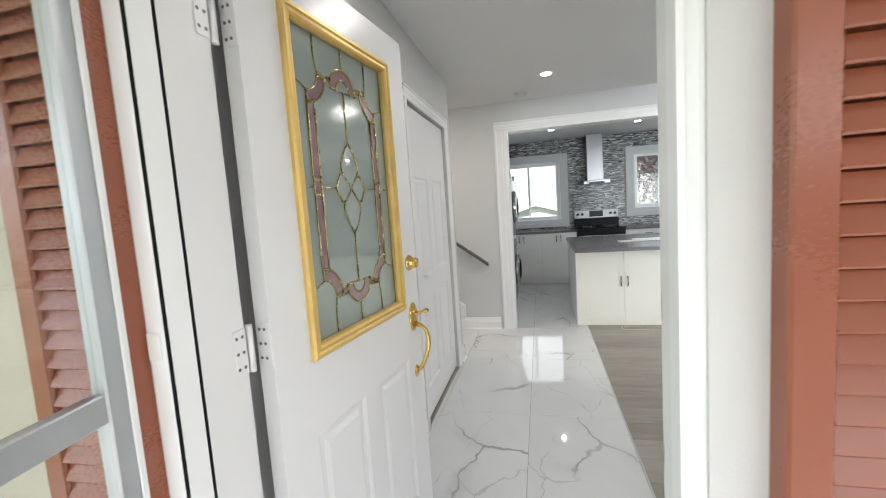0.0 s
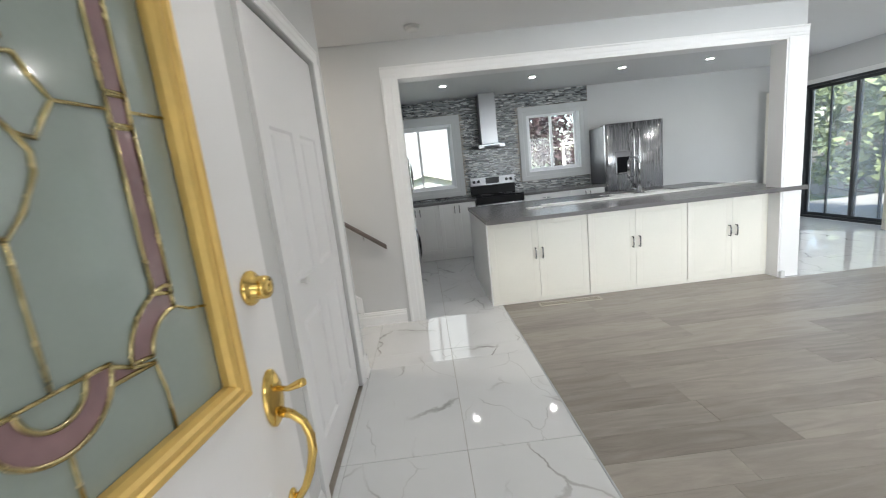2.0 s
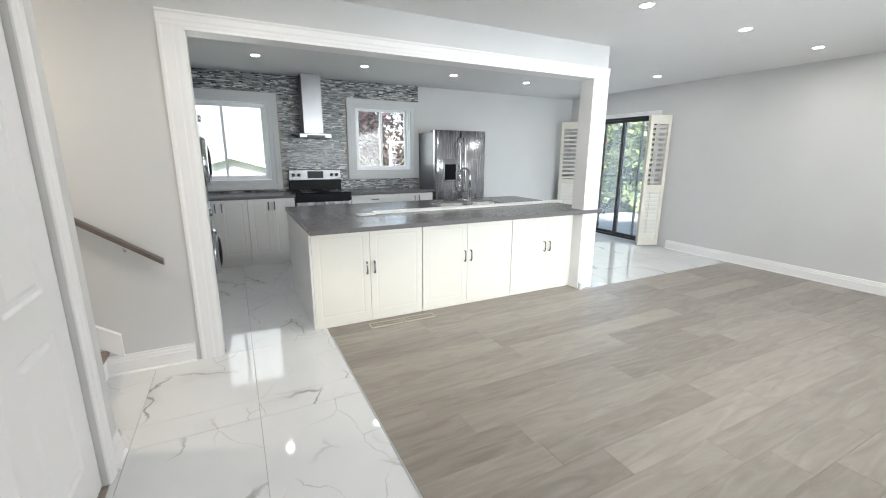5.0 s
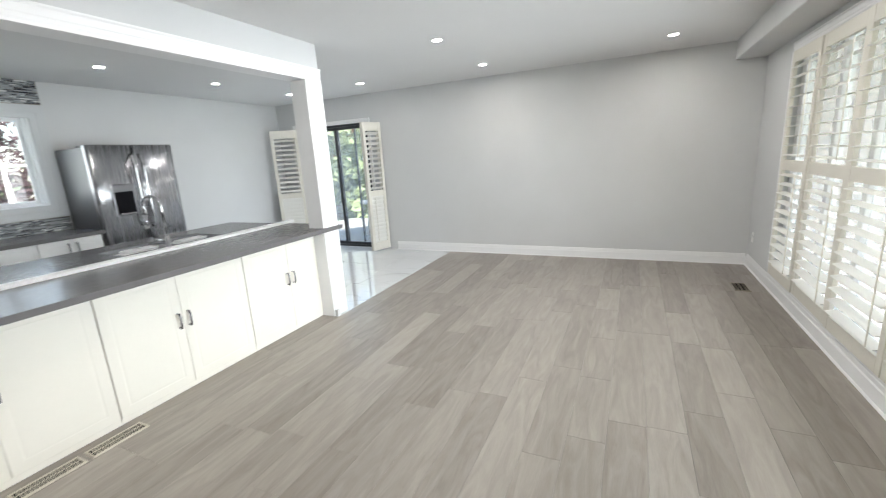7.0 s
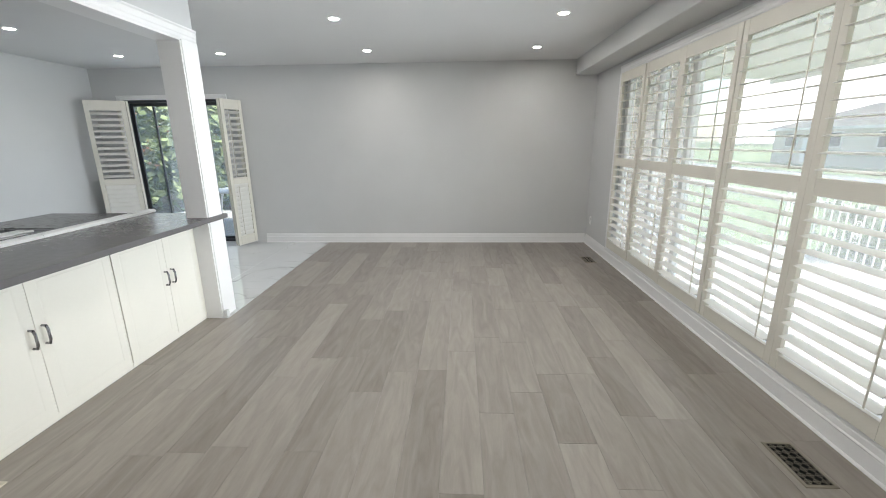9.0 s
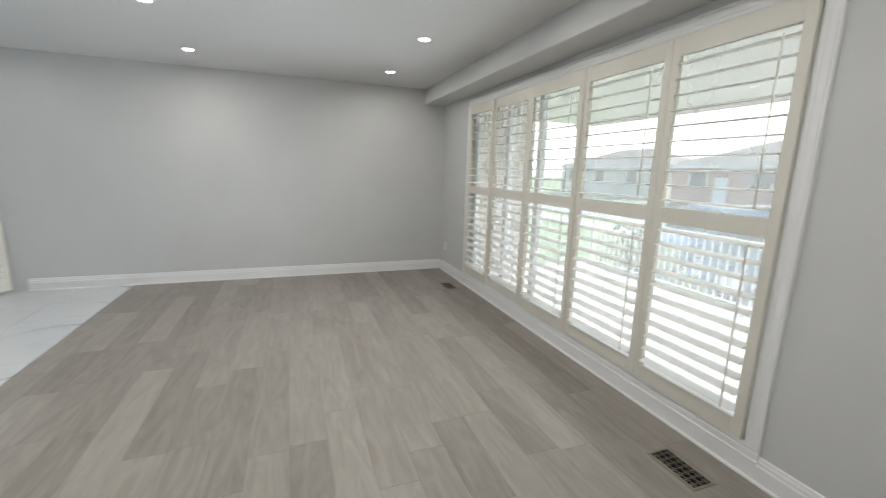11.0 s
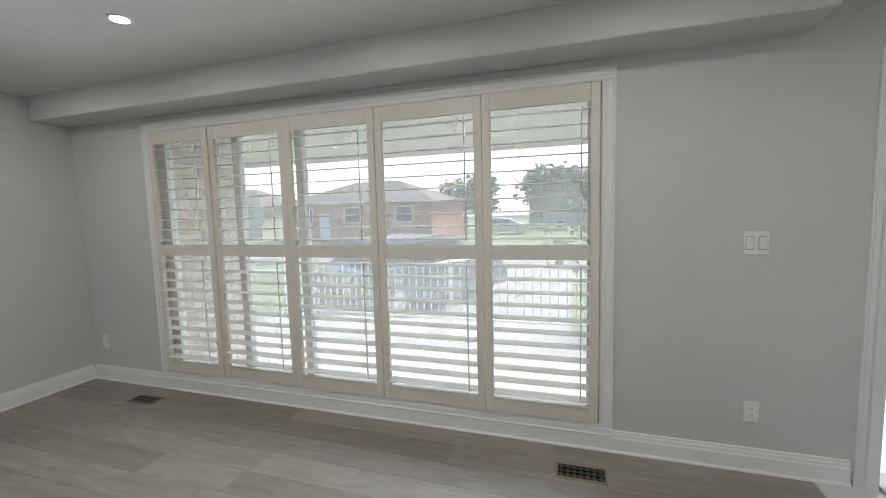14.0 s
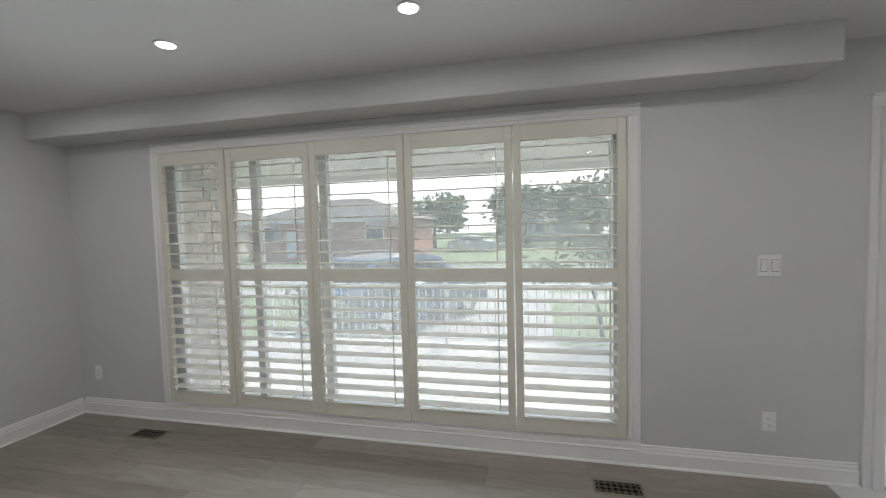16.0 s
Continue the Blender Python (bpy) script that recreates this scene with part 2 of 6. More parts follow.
# near-black for gaskets, and for shade in holes that are not cut
DARK = mat("dark_rubber_and_hole_shade", (0.012, 0.012, 0.012), 0.8, var=0.1, spec=0.1)
ENAMEL = mat("black_enamel", (0.008, 0.008, 0.009), 0.4, var=0.1, scale=8, spec=0.12)
ALU = mat("mill_aluminium", (0.52, 0.545, 0.57), 0.4, 0.7, var=0.05, scale=6, stretch=(8, 8, 1))
DARKALU = mat("dark_bronze_aluminium", (0.06, 0.065, 0.07), 0.35, 0.5, var=0.08, scale=6)
VINYL = mat("white_vinyl", (0.84, 0.85, 0.86), 0.35, var=0.02, scale=4)
PLASTIC = mat("white_plastic", (0.80, 0.80, 0.79), 0.3, var=0.015, scale=10)
BROWNM = mat("red_brown_aluminium_shutter", (0.27, 0.082, 0.044), 0.28, var=0.03, scale=2, bump=0.0, bscale=120, stretch=(1, 1, 2))
RAILWOOD = mat("grey_brown_handrail", (0.13, 0.105, 0.095), 0.35, var=0.15, scale=5, stretch=(1, 8, 8))
TREADWOOD = mat("dark_stair_tread", (0.20, 0.15, 0.12), 0.35, var=0.15, scale=5)
GRILLE = mat("antique_nickel_register", (0.30, 0.27, 0.22), 0.4, 0.7, var=0.12, scale=20)
GRILLEW = mat("cream_register", (0.52, 0.48, 0.40), 0.4, 0.1, var=0.08, scale=20)
BRICK = mat("buff_split_stone", (0.50, 0.41, 0.33), 0.85, var=0.3, scale=9, bump=0.5, bscale=50, each=0.8)
BRICKI = mat("red_brick_far", (0.42, 0.17, 0.11), 0.85, var=0.2, scale=6, bump=0.3, bscale=40)
MORTAR = mat("grey_mortar", (0.36, 0.33, 0.29), 0.9, var=0.1, scale=20, bump=0.3)
SIDING = mat("cream_siding", (0.48, 0.44, 0.36), 0.6, var=0.08, scale=6)
CONC = mat("pale_concrete", (0.304, 0.297, 0.284), 0.85, var=0.1, scale=2.5, bump=0.25, bscale=90)
ASPH = mat("asphalt", (0.07, 0.07, 0.072), 0.85, var=0.2, scale=2, bump=0.3, bscale=140)
GRASS = mat("lawn_green", (0.12, 0.17, 0.06), 0.9, var=0.35, scale=5, bump=0.5, bscale=60)
SOFFIT = mat("white_soffit", (0.74, 0.73, 0.70), 0.5, var=0.03, scale=3)
IRON = mat("white_painted_iron", (0.78, 0.78, 0.77), 0.4, var=0.04, scale=10)
ROOFM = mat("grey_brown_shingle", (0.16, 0.14, 0.125), 0.9, var=0.2, scale=14, bump=0.4, bscale=40)
GLASS = glass_mat("window_glass")
# front panes carry the glare as a milky haze in the material
HAZED = glass_mat("hazed_window_glass", haze=0.26)
STORMGLASS = glass_mat("storm_door_glass", (0.93, 0.95, 0.94))
PATIOGLASS = glass_mat("patio_door_glass", haze=0.10)
BACKGLASS = glass_mat("kitchen_window_glass", haze=0.01)
HANDLE = mat("dark_chrome_handle", (0.30, 0.30, 0.31), 0.16, 1.0, var=0.05, scale=9)
BLACKGLASS.node_tree.nodes["Principled BSDF"].inputs["Specular IOR Level"].default_value = 0.06
MARBLE = marble_mat()
PLANK = wood_mat("grey_oak_plank", (0.178, 0.155, 0.135), (0.41, 0.375, 0.333), 0.36, each=0.48)
BARK = mat("bark", (0.10, 0.07, 0.05), 0.9, var=0.25, scale=12, bump=0.6, bscale=40)
LEAF = leaf_mat("green_leaves", (0.11, 0.165, 0.055))
LEAFY = leaf_mat("yellow_green_leaves", (0.19, 0.235, 0.105))
LEAFP = leaf_mat("purple_leaves", (0.055, 0.03, 0.034))
POTGLOW = glow_mat("led_diffuser", (1.0, 0.98, 0.95), 14.0)

# ---- mesh helpers ----


def box(bm, x0, x1, y0, y1, z0, z1, bevel=0.0, m=None, seg=1):
    """A box with its edges eased by bevel, added to bm."""
    tmp = bmesh.new()
    bmesh.ops.create_cube(tmp, size=1)
    for v in tmp.verts:
        v.co = ((x0 + x1) / 2 + v.co.x * (x1 - x0), (y0 + y1) / 2 + v.co.y * (y1 - y0), (z0 + z1) / 2 + v.co.z * (z1 - z0))
    if bevel:
        bmesh.ops.bevel(tmp, geom=list(tmp.edges), offset=bevel, segments=seg, affect="EDGES", profile=0.5)
    merge(bm, tmp, m)
    return bm


def merge(bm, tmp, m=None):
    seen = {}
    for v in tmp.verts:
        seen[v] = bm.verts.new(m @ v.co if m else v.co)
    for f in tmp.faces:
        g = bm.faces.new([seen[v] for v in f.verts])
        g.smooth = f.smooth
    tmp.free()
    return bm


def rod(bm, a, b, r, r2=None, n=12, caps=True):
    """A round bar from a to b."""
    a, b = Vector(a), Vector(b)
    q = (b - a).to_track_quat("Z", "Y").to_matrix()
    rings = []
    for p, rad in ((a, r), (b, r if r2 is None else r2)):
        rings.append([bm.verts.new(p + q @ Vector((math.cos(t) * rad, math.sin(t) * rad, 0))) for t in np.linspace(0, 2 * math.pi, n, endpoint=False)])
    for i in range(n):
        f = bm.faces.new((rings[0][i], rings[0][(i + 1) % n], rings[1][(i + 1) % n], rings[1][i]))
        f.smooth = True
    if caps:
        bm.faces.new(list(reversed(rings[0])))
        bm.faces.new(rings[1])
    return bm


def tube(bm, pts, r, n=8, closed=False):
    """A round bar bent along pts."""
    pts = [Vector(p) for p in pts]
    rings, k = [], len(pts)
    for i, p in enumerate(pts):
        if closed:
            d = pts[(i + 1) % k] - pts[i - 1]
        else:
            d = pts[min(i + 1, k - 1)] - pts[max(i - 1, 0)]
        q = d.to_track_quat("Z", "Y").to_matrix()
        rad = r[i] if isinstance(r, (list, tuple)) else r
        rings.append([bm.verts.new(p + q @ Vector((math.cos(t) * rad, math.sin(t) * rad, 0))) for t in np.linspace(0, 2 * math.pi, n, endpoint=False)])
    for i in range(k if closed else k - 1):
        A, B = rings[i], rings[(i + 1) % k]
        sh = min(range(n), key=lambda s: (A[0].co - B[s].co).length)
        for j in range(n):
            f = bm.faces.new((A[j], A[(j + 1) % n], B[(j + 1 + sh) % n], B[(j + sh) % n]))
            f.smooth = True
    if not closed:
        bm.faces.new(list(reversed(rings[0])))
        bm.faces.new(rings[-1])
    return bm


def lathe(bm, prof, m=None, n=24):
    """Turns the profile (radius, height) round z."""
    rings = []
    for r, z in prof:
        rings.append([bm.verts.new((m or Matrix()) @ Vector((r * math.cos(t), r * math.sin(t), z))) for t in np.linspace(0, 2 * math.pi, n, endpoint=False)])
    for A, B in zip(rings, rings[1:]):
        for j in range(n):
            f = bm.faces.new((A[j], A[(j + 1) % n], B[(j + 1) % n], B[j]))
            f.smooth = True
    bm.faces.new(list(reversed(rings[0])))
    bm.faces.new(rings[-1])
    return bm


def sweep(bm, prof, a, b, out, up=(0, 0, 1)):
    """Runs the outline prof, as (out, up) pairs, straight from a to b."""
    a, b, out, up = Vector(a), Vector(b), Vector(out), Vector(up)
    A = [bm.verts.new(a + out * o + up * u) for o, u in prof]
    B = [bm.verts.new(b + out * o + up * u) for o, u in prof]
    n = len(prof)
    for i in range(n):
        bm.faces.new((A[i], A[(i + 1) % n], B[(i + 1) % n], B[i]))
    bm.faces.new(A)
    bm.faces.new(list(reversed(B)))
    return bm


def finish(name, bm, material, smooth_angle=None):
    bmesh.ops.recalc_face_normals(bm, faces=list(bm.faces))
    me = bpy.data.meshes.new(name)
    bm.to_mesh(me)
    bm.free()
    me.materials.append(material)
    return me


def world_of(ob):
    m = ob.matrix_basis.copy()
    return world_of(ob.parent) @ ob.matrix_parent_inverse @ m if ob.parent else m


def part(name, bm, material, parent=None, label=""):
    """One mesh, given in world places, under a thing or a part."""
    ob = new(name, finish(name, bm, material))
    if parent:
        ob.parent = parent
        ob.matrix_parent_inverse = world_of(parent).inverted()
    if label:
        ob["label"] = label
    return ob


def thing(name, place, label, category, group="", kind=""):
    ob = new(name)
    ob.empty_display_size = 0.1
    ob.location = place
    return tagged(ob, label, category, group, kind)


def structure(name, bm, material, label, category="wall"):
    return tagged(part(name, bm, material), label, category, kind="structure")


def B(*a, **k):
    return box(bmesh.new(), *a, **k)

# ---- the house: walls, ceilings, trim ----
CZ = 2.48          # ceiling height
FY, BY = 1.31, 8.34  # inner faces of the front and back walls
RX = 6.79          # inner face of the east wall
PY = 5.16          # living side of the partition
FO = 1.19          # outer face of the front wall

bm = bmesh.new()
for x0, x1, z0, z1 in ((-3.0, 0.20, -0.3, 2.7), (0.20, 1.09, 2.10, 2.7), (1.09, 2.39, -0.3, 2.7), (2.39, 5.85, -0.3, 0.165), (2.39, 5.85, 2.165, 2.7), (5.85, 7.0, -0.3, 2.7)):
    box(bm, x0, x1, FO, FY, z0, z1)
structure("wall_front", bm, WALL, "light grey painted front wall with a wide window and an entry door")
bm = bmesh.new()
W1, W2 = (0.19, 1.25, 1.06, 2.11), (2.48, 3.37, 1.18, 2.14)
for x0, x1, z0, z1 in ((-0.9, W1[0], -0.3, 2.7), (W1[0], W1[1], -0.3, W1[2]), (W1[0], W1[1], W1[3], 2.7), (W1[1], W2[0], -0.3, 2.7), (W2[0], W2[1], -0.3, W2[2]), (W2[0], W2[1], W2[3], 2.7), (W2[1], 7.0, -0.3, 2.7)):
    box(bm, x0, x1, BY, BY + 0.2, z0, z1)
structure("wall_back", bm, WALL, "light grey painted kitchen wall with two windows")
bm = bmesh.new()
PD = (6.46, 7.93, 0.02, 2.06)
for y0, y1, z0, z1 in ((FY, PD[0], -0.3, 2.7), (PD[0], PD[1], PD[3], 2.7), (PD[0], PD[1], -0.3, PD[2] - 0.02), (PD[1], BY, -0.3, 2.7)):
    box(bm, RX, RX + 0.21, y0, y1, z0, z1)
structure("wall_east", bm, WALL, "plain light grey painted wall with a sliding patio door")
bm = bmesh.new()
CD = (3.02, 4.02, 2.06)   # closet door: y from, y to, height
for y0, y1, z0, z1 in ((FY, CD[0], 0, CZ), (CD[0], CD[1], CD[2], CZ), (CD[1], 4.24, 0, CZ)):
    box(bm, 0.02, 0.13, y0, y1, z0, z1)
structure("wall_stair_side", B(-3.0, 0.02, 4.14, 4.24, -0.3, 2.7), WALL, "light grey painted wall beside the stairs")
structure("wall_closet", bm, WALL, "light grey painted wall round the hall closet")
bm = bmesh.new()
OX0, OX1, OZ = 0.56, 4.03, 2.185
box(bm, -3.0, OX0, PY, PY + 0.16, -0.3, CZ)
box(bm, OX0, OX1, PY, PY + 0.16, OZ, CZ)
box(bm, OX1, 4.20, PY, PY + 0.16, 0, CZ)
structure("wall_partition", bm, WALL, "grey partition with a wide cased opening over the island and a slim end post")
bm = bmesh.new()
box(bm, 0.36, 0.46, PY + 0.16, 6.25, -0.05, CZ)
box(bm, -0.9, -0.78, 5.3, BY, -0.3, 2.7)
structure("wall_kitchen_west", bm, WALL, "light grey painted side wall of the kitchen")
structure("wall_stair_end", B(-3.1, -3.0, 1.0, 8.4, -0.3, 2.7), WALL, "light grey wall at the end of the stairs")
structure("ceiling", B(-3.0, 7.0, FY, BY + 0.1, CZ, CZ + 0.2), CEIL, "flat white painted ceiling with recessed lights", "ceiling")
structure("bulkhead", B(1.46, RX, FY, 1.60, 2.285, CZ + 0.01, bevel=0.006), WALL, "grey boxed bulkhead along the ceiling above the front window", "bulkhead")
structure("roof", B(-3.4, 7.6, 1.0, 8.9, 2.75, 2.95), ROOFM, "shingled house roof", "roof")

# bare floor under the finishes
structure("floor", B(-3.0, 7.0, FO, BY + 0.2, -0.3, -0.012), MORTAR, "grey screed under tiles and planks", "floor")

BASE = [(0, 0), (0.016, 0), (0.016, 0.085), (0.011, 0.095), (0.011, 0.105), (0.006, 0.118), (0.006, 0.126), (0, 0.132)]
SHOE = [(0, 0), (0.012, 0), (0.010, 0.008), (0.004, 0.012), (0, 0.012)]


def baseboard(a, b, out):
    bm = sweep(bmesh.new(), BASE, (*a, 0.0), (*b, 0.0), (*out, 0))
    o = 0.016
    sweep(bm, SHOE, (a[0] + out[0] * o, a[1] + out[1] * o, 0), (b[0] + out[0] * o, b[1] + out[1] * o, 0), (*out, 0))
    structure("baseboard", bm, TRIM, "white moulded baseboard along the foot of the wall", "baseboard")


baseboard((RX, FY + 0.017), (RX, 6.06), (-1, 0))
baseboard((1.18, FY), (RX - 0.017, FY), (0, 1))
baseboard((-0.10, PY), (0.40, PY), (0, -1))
baseboard((0.13, FY), (0.13, CD[0] - 0.08), (1, 0))
baseboard((0.13, CD[1] + 0.085), (0.13, 4.255), (1, 0))
baseboard((0.147, 4.24), (-0.03, 4.24), (0, 1))
baseboard((3.60, BY), (RX - 0.017, BY), (0, -1))
baseboard((RX, 8.00), (RX, BY - 0.017), (-1, 0))
baseboard((0.46, PY + 0.18), (0.46, 6.25), (1, 0))

# casing: a moulded board with stepped edges
CASE = [(0, 0), (0, 0.075), (0.018, 0.075), (0.020, 0.066), (0.014, 0.058), (0.014, 0.030), (0.011, 0.024), (0.011, 0.010), (0.007, 0.0)]


def casing(name, o0, o1, z0, z1, axis, at, out, label, width=0.075, sides="lrt"):
    """A moulded surround on a wall: o0..o1 the opening along the wall, z0..z1 its height."""
    k = width / 0.075
    prof = [(o, u * k) for o, u in CASE]
    bm = bmesh.new()
    P = (lambda u, z: (u, at, z)) if axis == "x" else (lambda u, z: (at, u, z))
    O = (0, out, 0) if axis == "x" else (out, 0, 0)
    U = (1, 0, 0) if axis == "x" else (0, 1, 0)
    if "l" in sides:
        sweep(bm, prof, P(o0, z0), P(o0, z1 - 0.0005), O, [-c for c in U])
    if "r" in sides:
        sweep(bm, prof, P(o1, z0), P(o1, z1 - 0.0005), O, U)
    if "t" in sides:
        sweep(bm, prof, P(o0 - width, z1), P(o1 + width, z1), O, (0, 0, 1))
    if "b" in sides:
        sweep(bm, prof, P(o0 - width, z0), P(o1 + width, z0), O, (0, 0, -1))
    return structure(name, bm, TRIM, label, "trim")


casing("trim_opening", OX0, OX1, 0, OZ, "x", PY, -1, "white moulded casing round the wide kitchen opening", 0.13, "l")
structure("trim_header", sweep(bmesh.new(), [(o, u * 1.2) for o, u in CASE], (OX0 - 0.13, PY, OZ), (4.215, PY, OZ), (0, -1, 0)), TRIM, "white moulded casing over the wide kitchen opening", "trim")
bm = B(OX1, 4.215, PY - 0.014, PY, 0, OZ - 0.001, bevel=0.003)
structure("trim_post", bm, TRIM, "white board facing the end post of the opening", "trim")
bm = bmesh.new()
box(bm, OX0 - 0.001, OX0 + 0.014, PY - 0.006, PY + 0.165, 0, OZ)
box(bm, OX0, OX1, PY - 0.006, PY + 0.165, OZ - 0.014, OZ + 0.001)
box(bm, OX1 - 0.014, OX1 + 0.001, PY - 0.006, PY + 0.165, 0, OZ)
structure("trim_jamb", bm, TRIM, "white painted jamb lining of the kitchen opening", "trim")
casing("trim_closet", CD[0], CD[1], 0, CD[2], "y", 0.13, 1, "white casing round the closet door")
casing("trim_entry", 0.20, 1.09, 0, 2.105, "x", FY, 1, "white moulded casing round the entry door", 0.075, "rt")
bm = bmesh.new()
box(bm, 0.455, 0.472, 6.17, 6.27, 0, 2.3, bevel=0.003)
box(bm, 0.36, 0.455, 6.25, 6.27, 0, 2.3)
structure("trim_alcove", bm, TRIM, "white casing at the edge of the laundry alcove", "trim")
casing("trim_front_window", 2.39, 5.85, 0.165, 2.165, "x", FY, 1, "white moulded casing round the wide front window", 0.075, "lrtb")

# ---- stairs up from the hall ----
stair = thing("staircase", (-0.5, 4.7, 0), "short flight of stairs with dark treads and white risers", "stairs")
for i in range(5):
    x = -0.10 - 0.26 * i
    part("riser", B(x - 0.02, x, 4.245, 5.155, 0.18 * i, 0.18 * i + 0.15), TRIM, stair, "white riser")
    part("tread", B(x - 0.28, x + 0.025, 4.245, 5.155, 0.18 * i + 0.15, 0.18 * i + 0.18, bevel=0.006), TREADWOOD, stair, "dark wooden tread")
bm = bmesh.new()
sweep(bm, [(0, -0.02), (0.016, -0.02), (0.016, 0.13), (0, 0.14)], (0.0, PY - 0.002, 0.14), (-1.4, PY - 0.002, 1.11), (0, -1, 0))
part("skirt_board", bm, TRIM, stair, "white skirt board")
rail = thing("handrail", (0.0, 5.1, 0.9), "grey-brown square wooden handrail fixed to the wall", "handrail")
bm = bmesh.new()
sweep(bm, [(-0.02, -0.018), (0.02, -0.018), (0.022, 0.012), (0.012, 0.022), (-0.012, 0.022), (-0.022, 0.012)], (0.30, 5.10, 0.745), (-1.35, 5.10, 1.935), (0, 1, 0))
part("bar", bm, RAILWOOD, rail)
for x in (0.1, -0.8):
    z = 0.745 + (0.30 - x) * 0.721
    part("bracket", tube(bmesh.new(), [(x, 5.155, z - 0.06), (x, 5.12, z - 0.06), (x, 5.10, z - 0.015)], 0.006), STEELH, rail)


# ---- panelled closet door ----
def panel_recess(bm, u0, u1, z0, z1, face, P, depth=0.009):
    """A raised panel in a shallow sunk border, on the plane 'face'."""
    rings = [(0.0, 0.0), (0.012, -depth), (0.028, -depth), (0.045, -0.002)]
    prev = None
    for inset, d in rings:
        vs = [bm.verts.new(P(u, face + d, z)) for u, z in ((u0 + inset, z0 + inset), (u1 - inset, z0 + inset), (u1 - inset, z1 - inset), (u0 + inset, z1 - inset))]
        if prev:
            for i in range(4):
                bm.faces.new((prev[i], prev[(i + 1) % 4], vs[(i + 1) % 4], vs[i]))
        prev = vs
    bm.faces.new(prev)


def panelled_leaf(bm, w, z0, z1, thick, panels, P, hole=None):
    """A door leaf in local (u, depth, z) with sunk panels on both faces; panels as (u0, u1, z0, z1)."""
    us = sorted({0, w, *(p[0] for p in panels), *(p[1] for p in panels)} | ({hole[0], hole[1]} if hole else set()))
    zs = sorted({z0, z1, *(p[2] for p in panels), *(p[3] for p in panels)} | ({hole[2], hole[3]} if hole else set()))
    for face, s in ((0.0, 1), (-thick, -1)):
        Q = P if s == 1 else (lambda u, d, z: P(u, -thick - (d + thick), z))
        for ua, ub in zip(us, us[1:]):
            for za, zb in zip(zs, zs[1:]):
                c = ((ua + ub) / 2, (za + zb) / 2)
                if hole and hole[0] < c[0] < hole[1] and hole[2] < c[1] < hole[3]:
                    continue
                if any(p[0] < c[0] < p[1] and p[2] < c[1] < p[3] for p in panels):
                    continue
                bm.faces.new([bm.verts.new(P(u, face, z)) for u, z in ((ua, za), (ub, za), (ub, zb), (ua, zb))])
        for p in panels:
            panel_recess(bm, *p, 0.0 if s == 1 else -thick, P if s == 1 else (lambda u, d, z: P(u, -2 * thick - d, z)))
    rims = [(0, w, z0, z1)] + ([hole] if hole else [])
    for a, b, c, d in rims:
        pts = [(a, c), (b, c), (b, d), (a, d)]
        for i in range(4):
            (ua, za), (ub, zb) = pts[i], pts[(i + 1) % 4]
            bm.faces.new([bm.verts.new(P(u, dd, z)) for u, dd, z in ((ua, 0, za), (ub, 0, zb), (ub, -thick, zb), (ua, -thick, za))])
    return bm


closet = thing("door_2", (0.1, 3.58, 0), "closed white four-panel closet door", "door", kind="structure")
wd = CD[1] - CD[0] - 0.018
PC = lambda u, d, z: Vector((0.108 + d, CD[0] + 0.009 + u, z))
pans = []
for a, b in ((0.135, wd / 2 - 0.055), (wd / 2 + 0.055, wd - 0.135)):
    pans += [(a, b, 0.20, 0.80), (a, b, 0.95, 1.61)]
part("leaf", panelled_leaf(bmesh.new(), wd, 0.012, CD[2] - 0.014, 0.036, pans, PC), DOORPAINT, closet)
kn = bmesh.new()
lathe(kn, [(0.010, 0), (0.010, 0.012), (0.016, 0.022), (0.017, 0.030), (0.010, 0.038), (0.002, 0.040)], Matrix.Translation((0.108, CD[0] + 0.2, 0.95)) @ Matrix.Rotation(radians(90), 4, "Y"), 16)
part("door_knob", kn, PLASTIC, closet, "small white door knob")

# ---- entry: jambs, brickmould, threshold ----
bm = bmesh.new()
for x0, x1 in ((0.165, 0.220), (1.074, 1.125)):
    box(bm, x0, x1, FO + (0.064 if x0 < 0.5 else 0.05), FY + (0.07 if x0 < 0.5 else 0.035), 0.0, 2.10)
box(bm, 0.165, 1.125, FO + 0.05, FY, 2.085, 2.12)
for x0, x1 in ((1.060, 1.074),):   # stops
    box(bm, x0, x1, FO + 0.05, FO + 0.10, 0.0, 2.085, bevel=0.003)
box(bm, 0.2205, 1.0595, FO + 0.05, FO + 0.10, 2.066, 2.085)
structure("door_frame", bm, DOORPAINT, "white painted frame of the entry door", "door frame")
mould = [(0, 0), (0, 0.09), (0.036, 0.09), (0.04, 0.08), (0.034, 0.066), (0.038, 0.05), (0.038, 0.016), (0.03, 0.004), (0.03, 0)]
bm = bmesh.new()
yo = FO + 0.045
box(bm, 0.177, 0.2135, FO - 0.002, FO + 0.045, -0.02, 2.09, bevel=0.002)
sweep(bm, mould, (1.066, yo, -0.02), (1.066, yo, 2.09), (0, -1, 0), (1, 0, 0))
sweep(bm, mould, (0.11, yo, 2.09), (1.17, yo, 2.09), (0, -1, 0), (0, 0, 1))
structure("trim_brickmould", bm, VINYL, "white brickmould round the outside of the entry door", "trim")
bm = bmesh.new()
box(bm, 0.2145, 0.2195, FO + 0.0065, FO + 0.057, 0, 2.07, bevel=0.001)
box(bm, 1.058, 1.066, FO + 0.008, FO + 0.05, 0, 2.07)
structure("trim_storm_track", bm, VINYL, "white frame strip of the storm door", "trim")
bm = bmesh.new()
